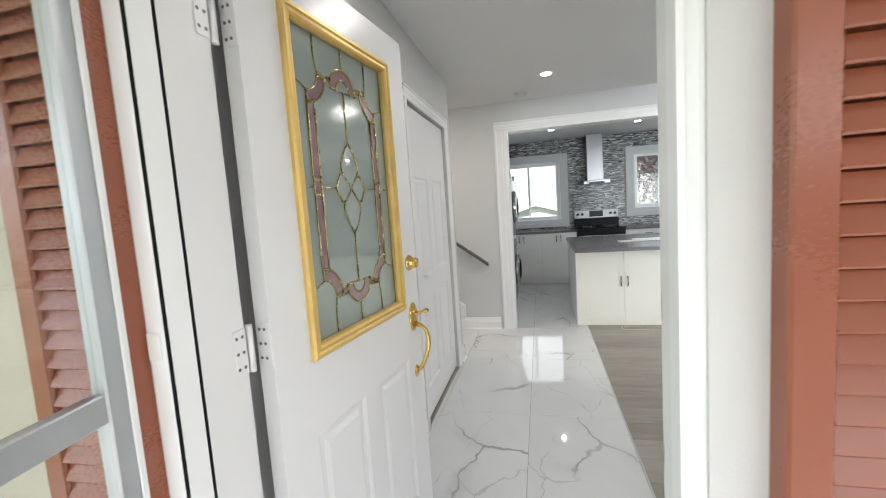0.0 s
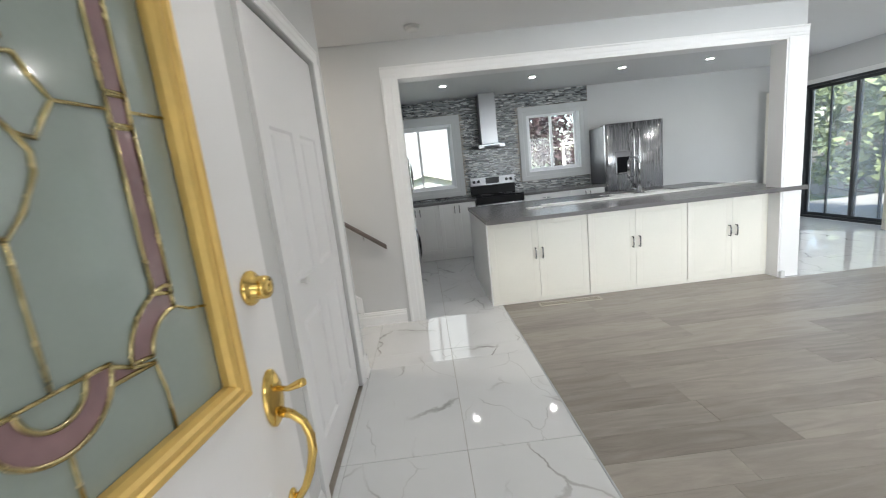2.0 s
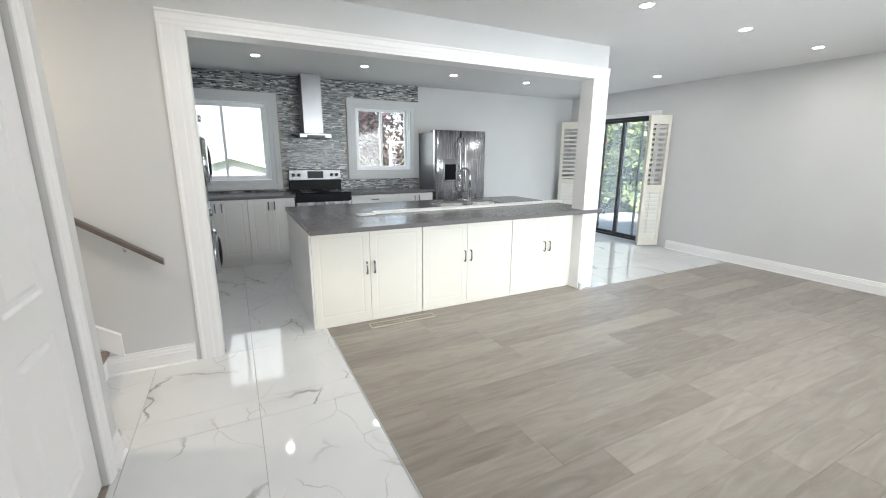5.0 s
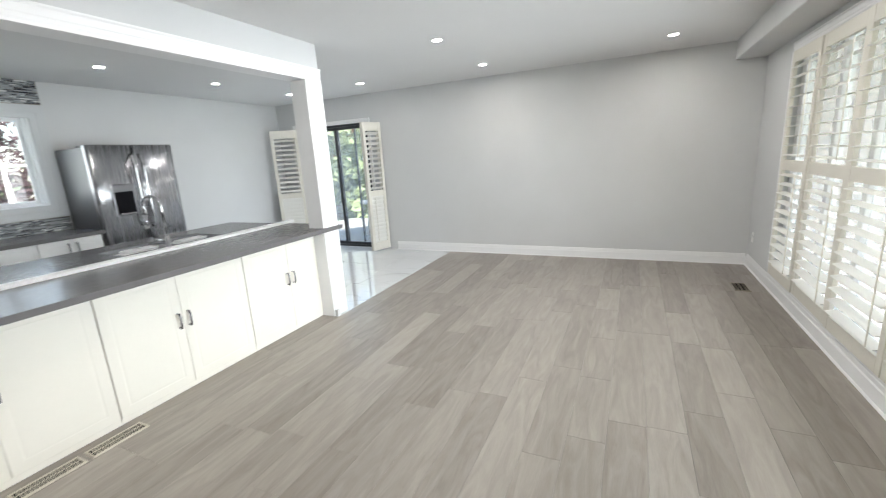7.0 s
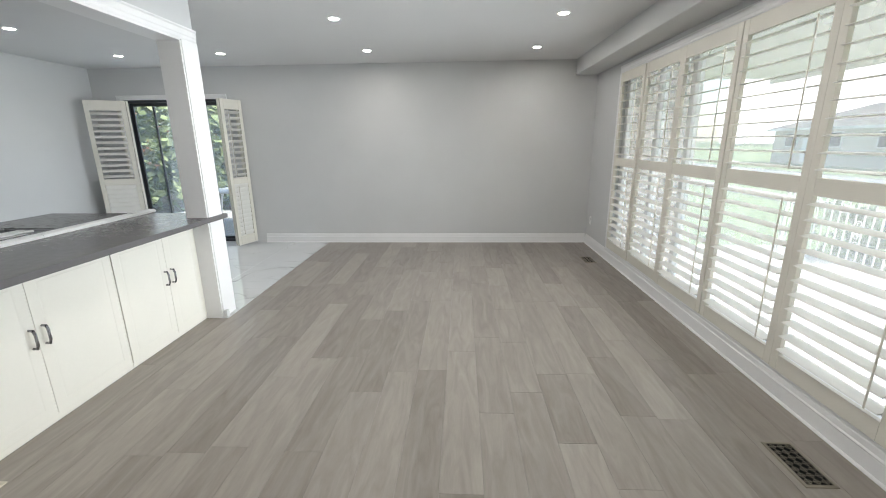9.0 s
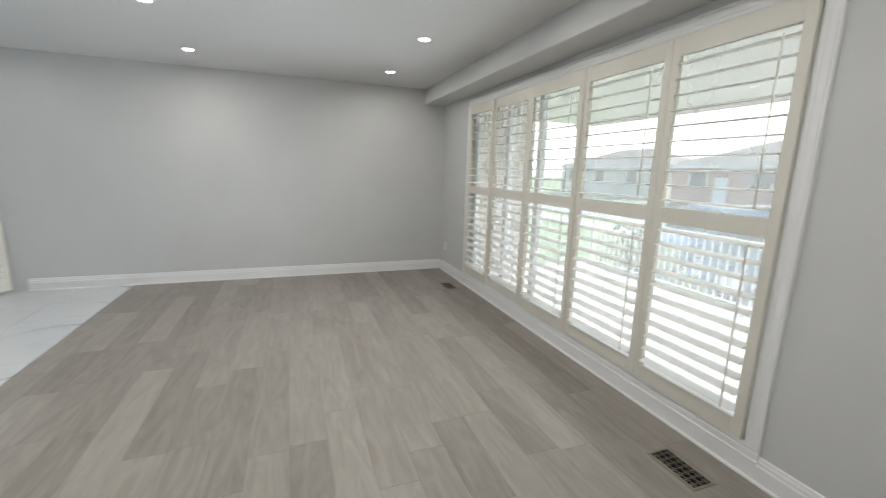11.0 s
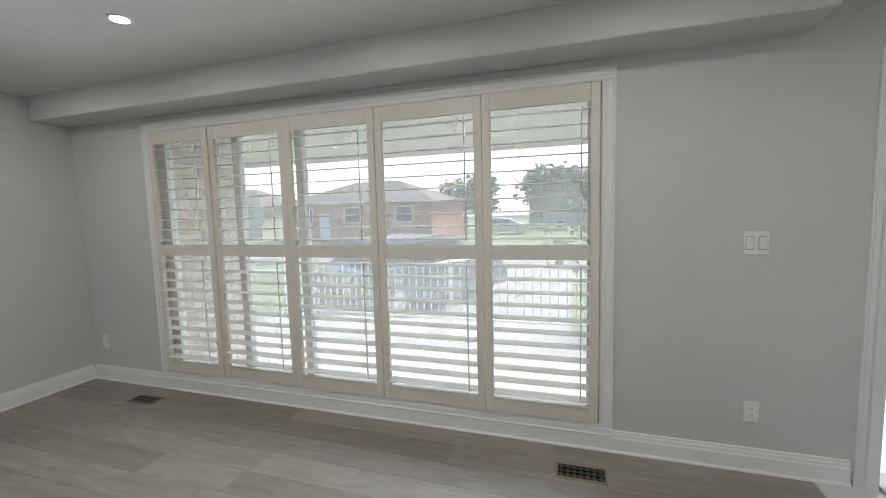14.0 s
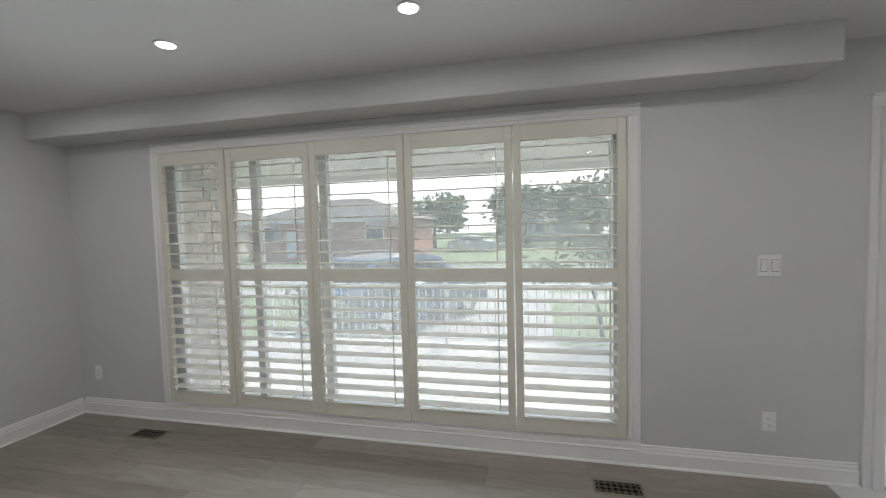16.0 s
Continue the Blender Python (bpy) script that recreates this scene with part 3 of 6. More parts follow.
box(bm, 0.2205, 1.0575, FO + 0.008, FO + 0.048, 2.03, 2.064, bevel=0.002)
box(bm, 0.2205, 1.0575, FO + 0.014, FO + 0.040, 1.985, 2.022, bevel=0.002)
structure("trim_storm_head", bm, ALU, "grey aluminium head strips of the storm door frame", "trim")
structure("trim_storm_gap", B(0.2205, 1.0575, FO + 0.018, FO + 0.036, 2.0225, 2.0295), DARK, "black gasket between the head strips", "trim")
bm = bmesh.new()
box(bm, 0.208, 0.2175, FO + 0.001, FO + 0.006, 0, 2.07)
box(bm, 0.208, 0.2202, FO + 0.0575, FO + 0.0635, 0, 2.07)
box(bm, 1.0615, 1.067, FO + 0.0505, FO + 0.056, 0, 2.07)
structure("trim_gasket", bm, DARK, "thin black weatherstrip in the entry frame", "trim")
for z in (0.94, 1.44, 0.44, 1.9):
    for x in (1.105,):
        sc = thing("screw", (x, yo - 0.037, z), "small round screw head in the white brickmould", "screw", "brickmould screws")
        part("head", lathe(bmesh.new(), [(0.0045, 0), (0.004, 0.002), (0.001, 0.003)], Matrix.Translation((x, yo - 0.037, z)) @ Matrix.Rotation(radians(90), 4, "X"), 10), STEELH, sc)
structure("threshold", sweep(bmesh.new(), [(0, -0.02), (0.0, 0.012), (0.05, 0.02), (0.15, 0.02), (0.22, 0.004), (0.22, -0.02)], (0.2205, FO - 0.01, 0.0), (1.0595, FO - 0.01, 0.0), (0, 1, 0)), ALU, "aluminium threshold under the entry door", "threshold")
strike = thing("strike_plate", (1.061, 1.31, 1.0), "brass strike plates let into the door frame", "strike plate")
for z in (0.945, 1.20):
    part("plate", B(1.0722, 1.0738, 1.314, 1.338, z - 0.028, z + 0.028, bevel=0.0008), BRASS, strike)
    # latch hole as a near-black block, its shade put into the colour
    part("hole", B(1.0714, 1.0723, 1.319, 1.333, z - 0.015, z + 0.015), DARK, strike)

# ---- entry door leaf, standing open ----
DOOR = Matrix.Translation((0.254, 1.425, 0)) @ Matrix.Rotation(math.atan2(1, 0.124), 4, "Z")
DW = 0.842
PD2 = lambda u, d, z: DOOR @ Vector((u, -d, z))   # d > 0 points out of the outer face
front = thing("door_1", DOOR @ Vector((0.4, 0.02, 0)), "white entry door standing open with a leaded oval-pattern glass pane in a gold frame", "door", kind="structure")
LU0, LU1, LZ0, LZ1 = 0.133, 0.70, 1.005, 1.945
low = [(0.13, DW / 2 - 0.045, 0.20, 0.80), (DW / 2 + 0.045, DW - 0.13, 0.20, 0.80)]
part("leaf", panelled_leaf(bmesh.new(), DW, 0.02, 2.065, 0.044, low, PD2, (LU0 + 0.02, LU1 - 0.02, LZ0 + 0.02, LZ1 - 0.02)), DOORPAINT, front)


def flat_ring(bm, prof, u0, u1, z0, z1, P):
    """A mitred frame: prof runs (inset, depth) from its outer to its inner edge."""
    rows = []
    for i, d in prof:
        rows.append([bm.verts.new(P(u, d, z)) for u, z in ((u0 + i, z0 + i), (u1 - i, z0 + i), (u1 - i, z1 - i), (u0 + i, z1 - i))])
    for A, C in zip(rows, rows[1:]):
        for k in range(4):
            bm.faces.new((A[k], A[(k + 1) % 4], C[(k + 1) % 4], C[k]))
    return bm


GP = [(0, 0.0), (0, 0.010), (0.006, 0.016), (0.014, 0.016), (0.018, 0.011), (0.028, 0.013), (0.034, 0.009), (0.038, 0.0), (0.038, -0.012)]
lite = part("glass_frame", flat_ring(bmesh.new(), GP, LU0, LU1, LZ0, LZ1, PD2), GOLDTRIM, front, "gold moulded frame")
part("inner_glass_frame", flat_ring(bmesh.new(), GP, LU0, LU1, LZ0, LZ1, lambda u, d, z: PD2(u, -0.044 - d, z)), GOLDTRIM, front, "gold moulded frame")
bm = bmesh.new()
GA, GB, GC, GD = LU0 + 0.036, LU1 - 0.036, LZ0 + 0.036, LZ1 - 0.036
for d in (-0.014, -0.030):
    bm.faces.new([bm.verts.new(PD2(u, d, z)) for u, z in ((GA, GC), (GB, GC), (GB, GD), (GA, GD))])
for (u, z), (v, w) in (((GA, GC), (GB, GC)), ((GB, GC), (GB, GD)), ((GB, GD), (GA, GD)), ((GA, GD), (GA, GC))):
    bm.faces.new([bm.verts.new(PD2(*c)) for c in ((u, -0.014, z), (v, -0.014, w), (v, -0.030, w), (u, -0.030, z))])
pane = part("pane", bm, FROST, front, "frosted grey-green glass")
uc, zc = (GA + GB) / 2, (GC + GD) / 2
hw, hh = (GB - GA) / 2, (GD - GC) / 2


def arc(cu, cz, r, a0, a1, n=12, ry=None):
    return [(cu + r * math.cos(radians(a)), cz + (ry or r) * math.sin(radians(a))) for a in np.linspace(a0, a1, n)]


def came(pts, parent, r=0.0032):
    part("came", tube(bmesh.new(), [PD2(u, -0.0115, z) for u, z in pts], r, 6), CAME, parent, "brass came")


def inlay(name, A, C, material, label):
    """A thin piece of glass between the edges A and C."""
    bm = bmesh.new()
    rows = [[bm.verts.new(PD2(uc + u, d, zc + z)) for u, z in E_] for E_, d in ((A, -0.0125), (C, -0.0125), (A, -0.0139), (C, -0.0139))]
    n = len(A)
    for k in range(n - 1):
        bm.faces.new((rows[0][k], rows[0][k + 1], rows[1][k + 1], rows[1][k]))
        bm.faces.new((rows[0][k], rows[0][k + 1], rows[2][k + 1], rows[2][k]))
        bm.faces.new((rows[1][k], rows[1][k + 1], rows[3][k + 1], rows[3][k]))
    part(name, bm, material, front, label)
    for E_ in (A, C):
        came([(uc + u, zc + z) for u, z in E_], front)
    for k in (0, n - 1):
        came([(uc + A[k][0], zc + A[k][1]), (uc + C[k][0], zc + C[k][1])], front)


SO, SI, RO, RI, ZS, ZU, UO, UI = 0.185, 0.153, 0.090, 0.056, 0.325, 0.300, 0.068, 0.036
side_top = ZS - math.sqrt(RO * RO - (SO - SI) ** 2)
for sz in (-1, 1):
    for sg in (-1, 1):
        m = lambda pts: [(sg * u, sz * z) for u, z in pts]
        # corner scallop, its middle at the outer end of the band
        inlay("mauve_scallop", m([(SO - u, ZS - z) for u, z in arc(0, 0, RO, 88, 6, 12)]), m([(SO - u, ZS - z) for u, z in arc(0, 0, RI, 88, 6, 12)]), MAUVE, "mauve textured glass")
        # link between scallop and middle ring
        inlay("mauve_link", m([(SO - RO, ZS - 0.006), (UO, ZU + 0.004)]), m([(SO - RI, ZS + 0.004), (UO - 0.004, ZU + 0.026)]), MAUVE, "mauve textured glass")
        came([(uc + u, zc + z) for u, z in m([(SO, ZS - RI), (0.21, ZS - RI + 0.012), (hw, ZS - RI + 0.02)])], front, 0.0023)
        came([(uc + u, zc + z) for u, z in m([(SO - RI, ZS), (SO - RI + 0.008, ZS + 0.05), (SO - RI + 0.008, hh)])], front, 0.0023)
    inlay("mauve_ring", [(u, sz * (ZU + z)) for u, z in arc(0, 0, UO, 0, 180, 18)], [(u, sz * (ZU + z)) for u, z in arc(0, 0, UI, 0, 180, 18)], MAUVE, "mauve textured glass")
    came([(uc - UI, zc + sz * ZU), (uc + UI, zc + sz * ZU)], front, 0.0023)
    came([(uc, zc + sz * (ZU + UO)), (uc, zc + sz * hh)], front, 0.0023)
    came([(uc, zc + sz * ZU), (uc, zc + sz * 0.142)], front, 0.0023)
for sg in (-1, 1):
    for z0, z1 in ((-side_top, -0.022), (-0.019, 0.019), (0.022, side_top)):
        inlay("mauve_band", [(sg * SO, z0 - (0.008 if z0 < -0.1 else 0)), (sg * SO, z1 + (0.008 if z1 > 0.1 else 0))], [(sg * SI, z0), (sg * SI, z1)], MAUVE, "mauve textured glass")
    came([(uc + sg * SO, zc), (uc + sg * hw, zc)], front, 0.0023)
    came([(uc + sg * SI, zc), (uc + sg * 0.083, zc)], front, 0.0023)
K = 0.77
for pts in ([(0, 0), (0.035, 0.05), (0.046, 0.072), (0.044, 0.10), (0.024, 0.15), (0, 0.185), (-0.024, 0.15), (-0.044, 0.10), (-0.046, 0.072), (-0.035, 0.05)],
            [(0, 0), (0.035, 0.05), (0.055, 0.055), (0.066, 0.03), (0.083, 0), (0.066, -0.03), (0.055, -0.055), (0.035, -0.05)]):
    for s in (-1, 1):
        q = [(u, s * z * K) for u, z in pts] if pts[2][0] == 0.046 else [(s * u, z * K) for u, z in pts]
        bm = bmesh.new()
        A = [bm.verts.new(PD2(uc + u, -0.0128, zc + z)) for u, z in q]
        C = [bm.verts.new(PD2(uc + u, -0.0139, zc + z)) for u, z in q]
        bm.faces.new(A)
        for k in range(len(A)):
            bm.faces.new((A[k], A[(k + 1) % len(A)], C[(k + 1) % len(A)], C[k]))
        part("bevelled_petal", bm, BEVELGLASS, front, "clear bevelled glass")
        part("came", tube(bmesh.new(), [PD2(uc + u, -0.0115, zc + z) for u, z in q], 0.0034, 6, closed=True), CAME, front, "brass came")
# lock and pull
out = DOOR @ Matrix.Rotation(radians(90), 4, "X")   # local z points out of the outer face
bolt = part("deadbolt", lathe(bmesh.new(), [(0.033, 0), (0.033, 0.004), (0.028, 0.010), (0.021, 0.013), (0.022, 0.030), (0.020, 0.036), (0.006, 0.037), (0.001, 0.034)], DOOR @ Matrix.Translation((0.775, 0, 1.18)) @ Matrix.Rotation(radians(90), 4, "X"), 24), BRASS, front, "round brass deadbolt")
bm = bmesh.new()
esc = DOOR @ Matrix.Translation((0.775, 0, 0.955)) @ Matrix.Rotation(radians(90), 4, "X")
lathe(bm, [(0.034, 0), (0.034, 0.004), (0.028, 0.010), (0.014, 0.014), (0.002, 0.015)], esc @ Matrix.Diagonal((1, 1.75, 1, 1)), 28)
pull = part("pull_plate", bm, BRASS, front, "oval brass plate")
part("thumb_latch", tube(bmesh.new(), [PD2(0.775, 0.010, 0.975), PD2(0.777, 0.035, 0.972), PD2(0.780, 0.060, 0.980), PD2(0.780, 0.068, 0.983)], [0.006, 0.006, 0.009, 0.008], 8), BRASS, front)
grip = [(0.012, 0.925), (0.035, 0.918), (0.055, 0.90), (0.064, 0.87), (0.062, 0.835), (0.050, 0.79), (0.034, 0.755), (0.020, 0.735), (0.008, 0.728)]
part("grip", tube(bmesh.new(), [PD2(0.775, d, z) for d, z in grip], [0.011, 0.009, 0.0085, 0.009, 0.0095, 0.009, 0.008, 0.008, 0.01], 10), BRASS, front, "curved brass pull")
part("pull_foot", lathe(bmesh.new(), [(0.018, 0), (0.018, 0.003), (0.012, 0.008), (0.002, 0.010)], DOOR @ Matrix.Translation((0.775, 0, 0.722)) @ Matrix.Rotation(radians(90), 4, "X") @ Matrix.Diagonal((1, 1.5, 1, 1)), 20), BRASS, front)
# hinges
for z in (1.83, 1.10, 0.25):
    h = part("hinge", rod(bmesh.new(), (0.221, 1.394, z - 0.055), (0.221, 1.394, z + 0.055), 0.008, n=10), DOORPAINT, front, "white painted hinge")
    part("hinge_leaf", B(0.2205, 0.2235, 1.343, 1.380, z - 0.052, z + 0.052, bevel=0.001), DOORPAINT, h)
    bm = bmesh.new()
    box(bm, -0.0025, 0.0, 0.0, 0.036, z - 0.052, z + 0.052, bevel=0.001, m=DOOR)
    part("hinge_leaf", bm, DOORPAINT, h)
    bm = bmesh.new()
    for dz in (-0.035, 0, 0.035):
        for dy in (0.010, 0.028):
            rod(bm, (0.2236, 1.34 + dy, z + dz), (0.2248, 1.34 + dy, z + dz), 0.004, n=8)
            rod(bm, DOOR @ Vector((-0.002, 0.008 + dy * 0.8, z + dz)), DOOR @ Vector((-0.0034, 0.008 + dy * 0.8, z + dz)), 0.004, n=8)
    part("hinge_screws", bm, STEELSIDE, h)

# ---- storm door, standing open outside ----
ST = Matrix.Translation((0.156, 1.166, 0)) @ Matrix.Rotation(radians(-81), 4, "Z")
storm = thing("storm_door", ST @ Vector((0.4, 0, 0.02)), "aluminium storm door standing open with clear glass and a white kick panel", "door")
SW = 0.87
for u0, u1 in ((0.0, 0.066), (SW - 0.08, SW)):
    st_ = part("stile", box(bmesh.new(), u0, u1, -0.014, 0.014, 0.02, 2.04, bevel=0.003, m=ST), ALU, storm)
    for s_ in (-1, 1):
        part("rib", box(bmesh.new(), u0 + 0.016, u0 + 0.030, s_ * 0.0145, s_ * 0.019, 0.03, 2.03, bevel=0.0015, m=ST), VINYL, st_, "raised pale rib")
for z0, z1 in ((1.97, 2.04), (1.075, 1.125), (0.10, 0.135), (0.022, 0.05)):
    part("rail", box(bmesh.new(), 0.066, SW - 0.08, -0.013, 0.013, z0, z1, bevel=0.003, m=ST), ALU, storm)
part("kick_panel", box(bmesh.new(), 0.066, SW - 0.08, -0.010, 0.010, 0.05, 0.10, m=ST), VINYL, storm, "white kick panel")
for z0, z1 in ((1.125, 1.97), (0.135, 1.075)):
    p_ = part("pane", box(bmesh.new(), 0.066, SW - 0.08, -0.002, 0.002, z0, z1, m=ST), STORMGLASS, storm, "clear glass")
    p_.visible_shadow = False
part("latch", box(bmesh.new(), SW - 0.05, SW - 0.02, 0.014, 0.03, 0.93, 1.03, bevel=0.004, m=ST), BLACKPL, storm, "black latch")
catch = thing("door_catch", (0.17, 1.05, 1.19), "small white catch screwed to the brickmould", "catch")
part("plate", B(0.180, 0.208, FO - 0.007, FO - 0.0022, 1.15, 1.20, bevel=0.001), PLASTIC, catch)


# ---- window shutters of the front window ----
def shutter_panel(name, width, z0, z1, splits, label, group, thick=0.028, stile=0.05, rod_side=1, depth=0.075, rodw=0.004):
    """A louvred shutter in local x (0..width), y = 0 its middle, z."""
    t = thing(name, (0, 0, 0), label, "shutter", group)
    for u0, u1 in ((0, stile), (width - stile, width)):
        part("stile", B(u0, u1, -thick / 2, thick / 2, z0, z1, bevel=0.002), SHUTTER, t)
    for a, b in splits["rails"]:
        part("rail", B(stile, width - stile, -thick / 2 + 0.001, thick / 2 - 0.001, a, b, bevel=0.002), SHUTTER, t)
    for a, b, pitch, tilt in splits["bays"]:
        n = max(1, round((b - a) / pitch))
        step = (b - a) / n
        me = None
        for i in range(n):
            z = a + step * (i + 0.5)
            if me is None:
                bm = bmesh.new()
                prof = [(depth / 2 * math.cos(q), 0.0048 * math.sin(q)) for q in np.linspace(0, 2 * math.pi, 10, endpoint=False)]
                sweep(bm, prof, (stile + 0.002, 0, 0), (width - stile - 0.002, 0, 0), (0, math.cos(radians(tilt)), math.sin(radians(tilt))), (0, -math.sin(radians(tilt)), math.cos(radians(tilt))))
                me = finish("louvre", bm, LOUVRE)
            lv = new("louvre", me)
            lv.parent = t
            lv.location = (0, 0, z)
        u = stile + 0.05 if rod_side < 0 else width - stile - 0.05
        part("tilt_rod", B(u - rodw, u + rodw, depth / 2 + 0.003, depth / 2 + 0.011, a + step * 0.4, b - step * 0.4, bevel=0.002), SHUTTER, t, "thin tilt rod")
    return t


EDGES = [5.846, 5.232, 4.520, 3.806, 3.076, 2.394]
for k in range(5):
    x1, x0 = EDGES[k], EDGES[k + 1]
    w = x1 - x0 - 0.006
    bays = {"rails": [(0.168, 0.262), (1.155, 1.245), (2.06, 2.158)], "bays": [(0.262, 1.155, 0.0812, -8), (1.245, 2.06, 0.0815, -5)]}
    t = shutter_panel("window_shutter", w, 0.168, 2.158, bays, "cream louvred shutter panel, louvres open, in the front window", "front window shutters", rod_side=-1)
    t.location = (x0 + 0.003, FY + 0.012, 0)
    t.rotation_euler = (0, 0, radians((0.5, -0.8, 0.6, -0.3, 0.4)[k]))

# the glazed window behind the shutters
win = thing("window_1", (4.12, 1.17, 0.165), "wide white framed front window divided by mullions", "window", kind="structure")
bm = bmesh.new()
box(bm, 2.39, 5.85, 1.20, 1.262, 0.165, 0.225)
box(bm, 2.39, 5.85, 1.20, 1.262, 2.105, 2.165)
box(bm, 2.39, 2.46, 1.20, 1.262, 0.225, 2.105)
box(bm, 5.76, 5.85, 1.20, 1.262, 0.225, 2.105)
part("window_frame", bm, VINYL, win)
for x in (5.04, 4.46):
    part("mullion", B(x - 0.032, x + 0.032, 1.20, 1.262, 0.225, 2.105, bevel=0.004), VINYL, win)
for x0, x1 in ((2.46, 4.428), (4.492, 5.008), (5.072, 5.76)):
    g = part("pane", B(x0, x1, 1.228, 1.234, 0.225, 2.105), HAZED, win)
    g.visible_shadow = False
part("window_sill", B(2.37, 5.87, 1.12, 1.20, 0.12, 0.168, bevel=0.004), VINYL, win)

# ---- kitchen ----
BX, KZ = 0.905, 0.0


def pull_handle(parent, p, axis, out, length=0.10):
    """A bowed bar handle on a door face."""
    p, out = Vector(p), Vector(out)
    ax = Vector((0, 0, 1)) if axis == "z" else Vector((1, 0, 0))
    pts = [p - ax * length / 2, p - ax * length / 2 + out * 0.022, p - ax * length * 0.28 + out * 0.030, p + ax * length * 0.28 + out * 0.030, p + ax * length / 2 + out * 0.022, p + ax * length / 2]
    part("handle", tube(bmesh.new(), pts, [0.0065, 0.0075, 0.007, 0.007, 0.0075, 0.0065], 8), HANDLE, parent, "chrome bar handle")


def shaker_front(name, x0, x1, z0, z1, y, parent, material, style="door"):
    """A framed cabinet front, facing -y."""
    bm = bmesh.new()
    P = lambda u, d, z: Vector((u, y - d, z))
    w = 0.055 if style == "door" else 0.03
    dip = 0.0013 if material is IVORY else 0.003
    flat_ring(bm, [(0, -0.019), (0, -0.001), (0.002, 0.0), (w, 0.0), (w + 0.006, -dip), (w + 0.02, -dip * 0.4)], x0, x1, z0, z1, P)
    i = w + 0.02
    bm.faces.new([bm.verts.new(P(u, -dip * 0.4, z)) for u, z in ((x0 + i, z0 + i), (x1 - i, z0 + i), (x1 - i, z1 - i), (x0 + i, z1 - i))])
    bm.faces.new([bm.verts.new(P(u, -0.019, z)) for u, z in ((x0, z0), (x1, z0), (x1, z1), (x0, z1))])
    return part(name, bm, material, parent)


IY = 5.29
for k, (x0, xm, x1) in enumerate(((1.25, 1.73, 2.218), (2.222, 2.69, 3.208), (3.212, 3.66, 4.02))):
    c = thing("island_cabinet", ((x0 + x1) / 2, 5.5, 0), "ivory island cabinet with two framed doors and chrome handles", "cabinet", "island cabinets")
    part("body", B(x0, x1, IY + 0.021, 5.86, 0.035, 0.831), IVORY, c)
    part("plinth", B(x0, x1, IY + 0.006, IY + 0.05, 0.001, 0.034), IVORY, c)
    for a, b, s in ((x0 + 0.002, xm - 0.0015, 1), (xm + 0.0015, x1 - 0.002, -1)):
        d = shaker_front("door", a, b, 0.037, 0.825, IY, c, IVORY)
        pull_handle(d, ((b - 0.032) if s == 1 else (a + 0.032), IY, 0.49), "z", (0, -1, 0))
    x_ = thing("island_back_cabinet", ((x0 + x1) / 2, 6.3, 0), "white base cabinet on the sink side of the island", "cabinet", "island sink cabinets")
    part("body", B(x0, x1, 5.862, 6.62, 0.001, 0.831), WHITECAB, x_)
end = thing("island_end_panel", (1.235, 5.95, 0), "white end panel of the kitchen island", "panel")
part("board", B(1.236, 1.2495, IY + 0.002, 6.64, 0.001, 0.8315, bevel=0.0015), WHITECAB, end)
blk = thing("plinth_block", (4.03, 5.2, 0), "small grey plinth block at the foot of the post", "block")
part("block", B(4.022, 4.062, 5.115, 5.144, 0.001, 0.065, bevel=0.002), WALL, blk)
filler = thing("island_filler", (4.1, 5.24, 0), "white filler board between the island and the post", "panel")
part("board", B(4.0225, 4.20, PY + 0.162, 6.62, 0.001, 0.8315, bevel=0.0015), WHITECAB, filler)

# worktop with a cut-out for the sink
SX0, SX1, SY0, SY1 = 2.80, 3.62, 6.02, 6.42
top = thing("island_worktop", (2.7, 5.9, 0.833), "long grey quartz worktop on the island", "worktop")
xs, ys = [1.225, SX0, SX1, 4.0285, 4.2165, 4.2545], [5.125, PY - 0.0145, PY + 0.166, SY0, SY1, 6.70]
bm = bmesh.new()
grid = {(i, j, k): bm.verts.new((x, y, z)) for i, x in enumerate(xs) for j, y in enumerate(ys) for k, z in enumerate((0.8325, 0.870))}
solid = {(i, j) for i in range(5) for j in range(5)} - {(1, 3), (3, 1)}   # sink cut-out, notch round the post
for i, j in solid:
    for k in (0, 1):
        bm.faces.new([grid[c] for c in ((i, j, k), (i + 1, j, k), (i + 1, j + 1, k), (i, j + 1, k))])
    for di, dj, e in ((-1, 0, ((i, j), (i, j + 1))), (1, 0, ((i + 1, j), (i + 1, j + 1))), (0, -1, ((i, j), (i + 1, j))), (0, 1, ((i, j + 1), (i + 1, j + 1)))):
        if (i + di, j + dj) not in solid:
            (a, b), (c, d) = e
            bm.faces.new([grid[q] for q in ((a, b, 0), (c, d, 0), (c, d, 1), (a, b, 1))])
bmesh.ops.delete(bm, geom=[v for v in bm.verts if not v.link_faces], context="VERTS")
part("slab", bm, QUARTZ, top)
sink = thing("sink", (3.2, 6.2, 0.7), "double-bowl stainless steel sink sunk into the worktop", "sink")
bm = bmesh.new()
for x0, x1 in ((SX0, 3.20), (3.22, SX1)):
    vs = [[bm.verts.new((u, v, z)) for u, v in ((x0 + i, SY0 + i), (x1 - i, SY0 + i), (x1 - i, SY1 - i), (x0 + i, SY1 - i))] for i, z in ((0, 0.866), (0.012, 0.86), (0.02, 0.70), (0.05, 0.685))]
    for A, C in zip(vs, vs[1:]):
        for k in range(4):
            bm.faces.new((A[k], A[(k + 1) % 4], C[(k + 1) % 4], C[k]))
    bm.faces.new(vs[-1])
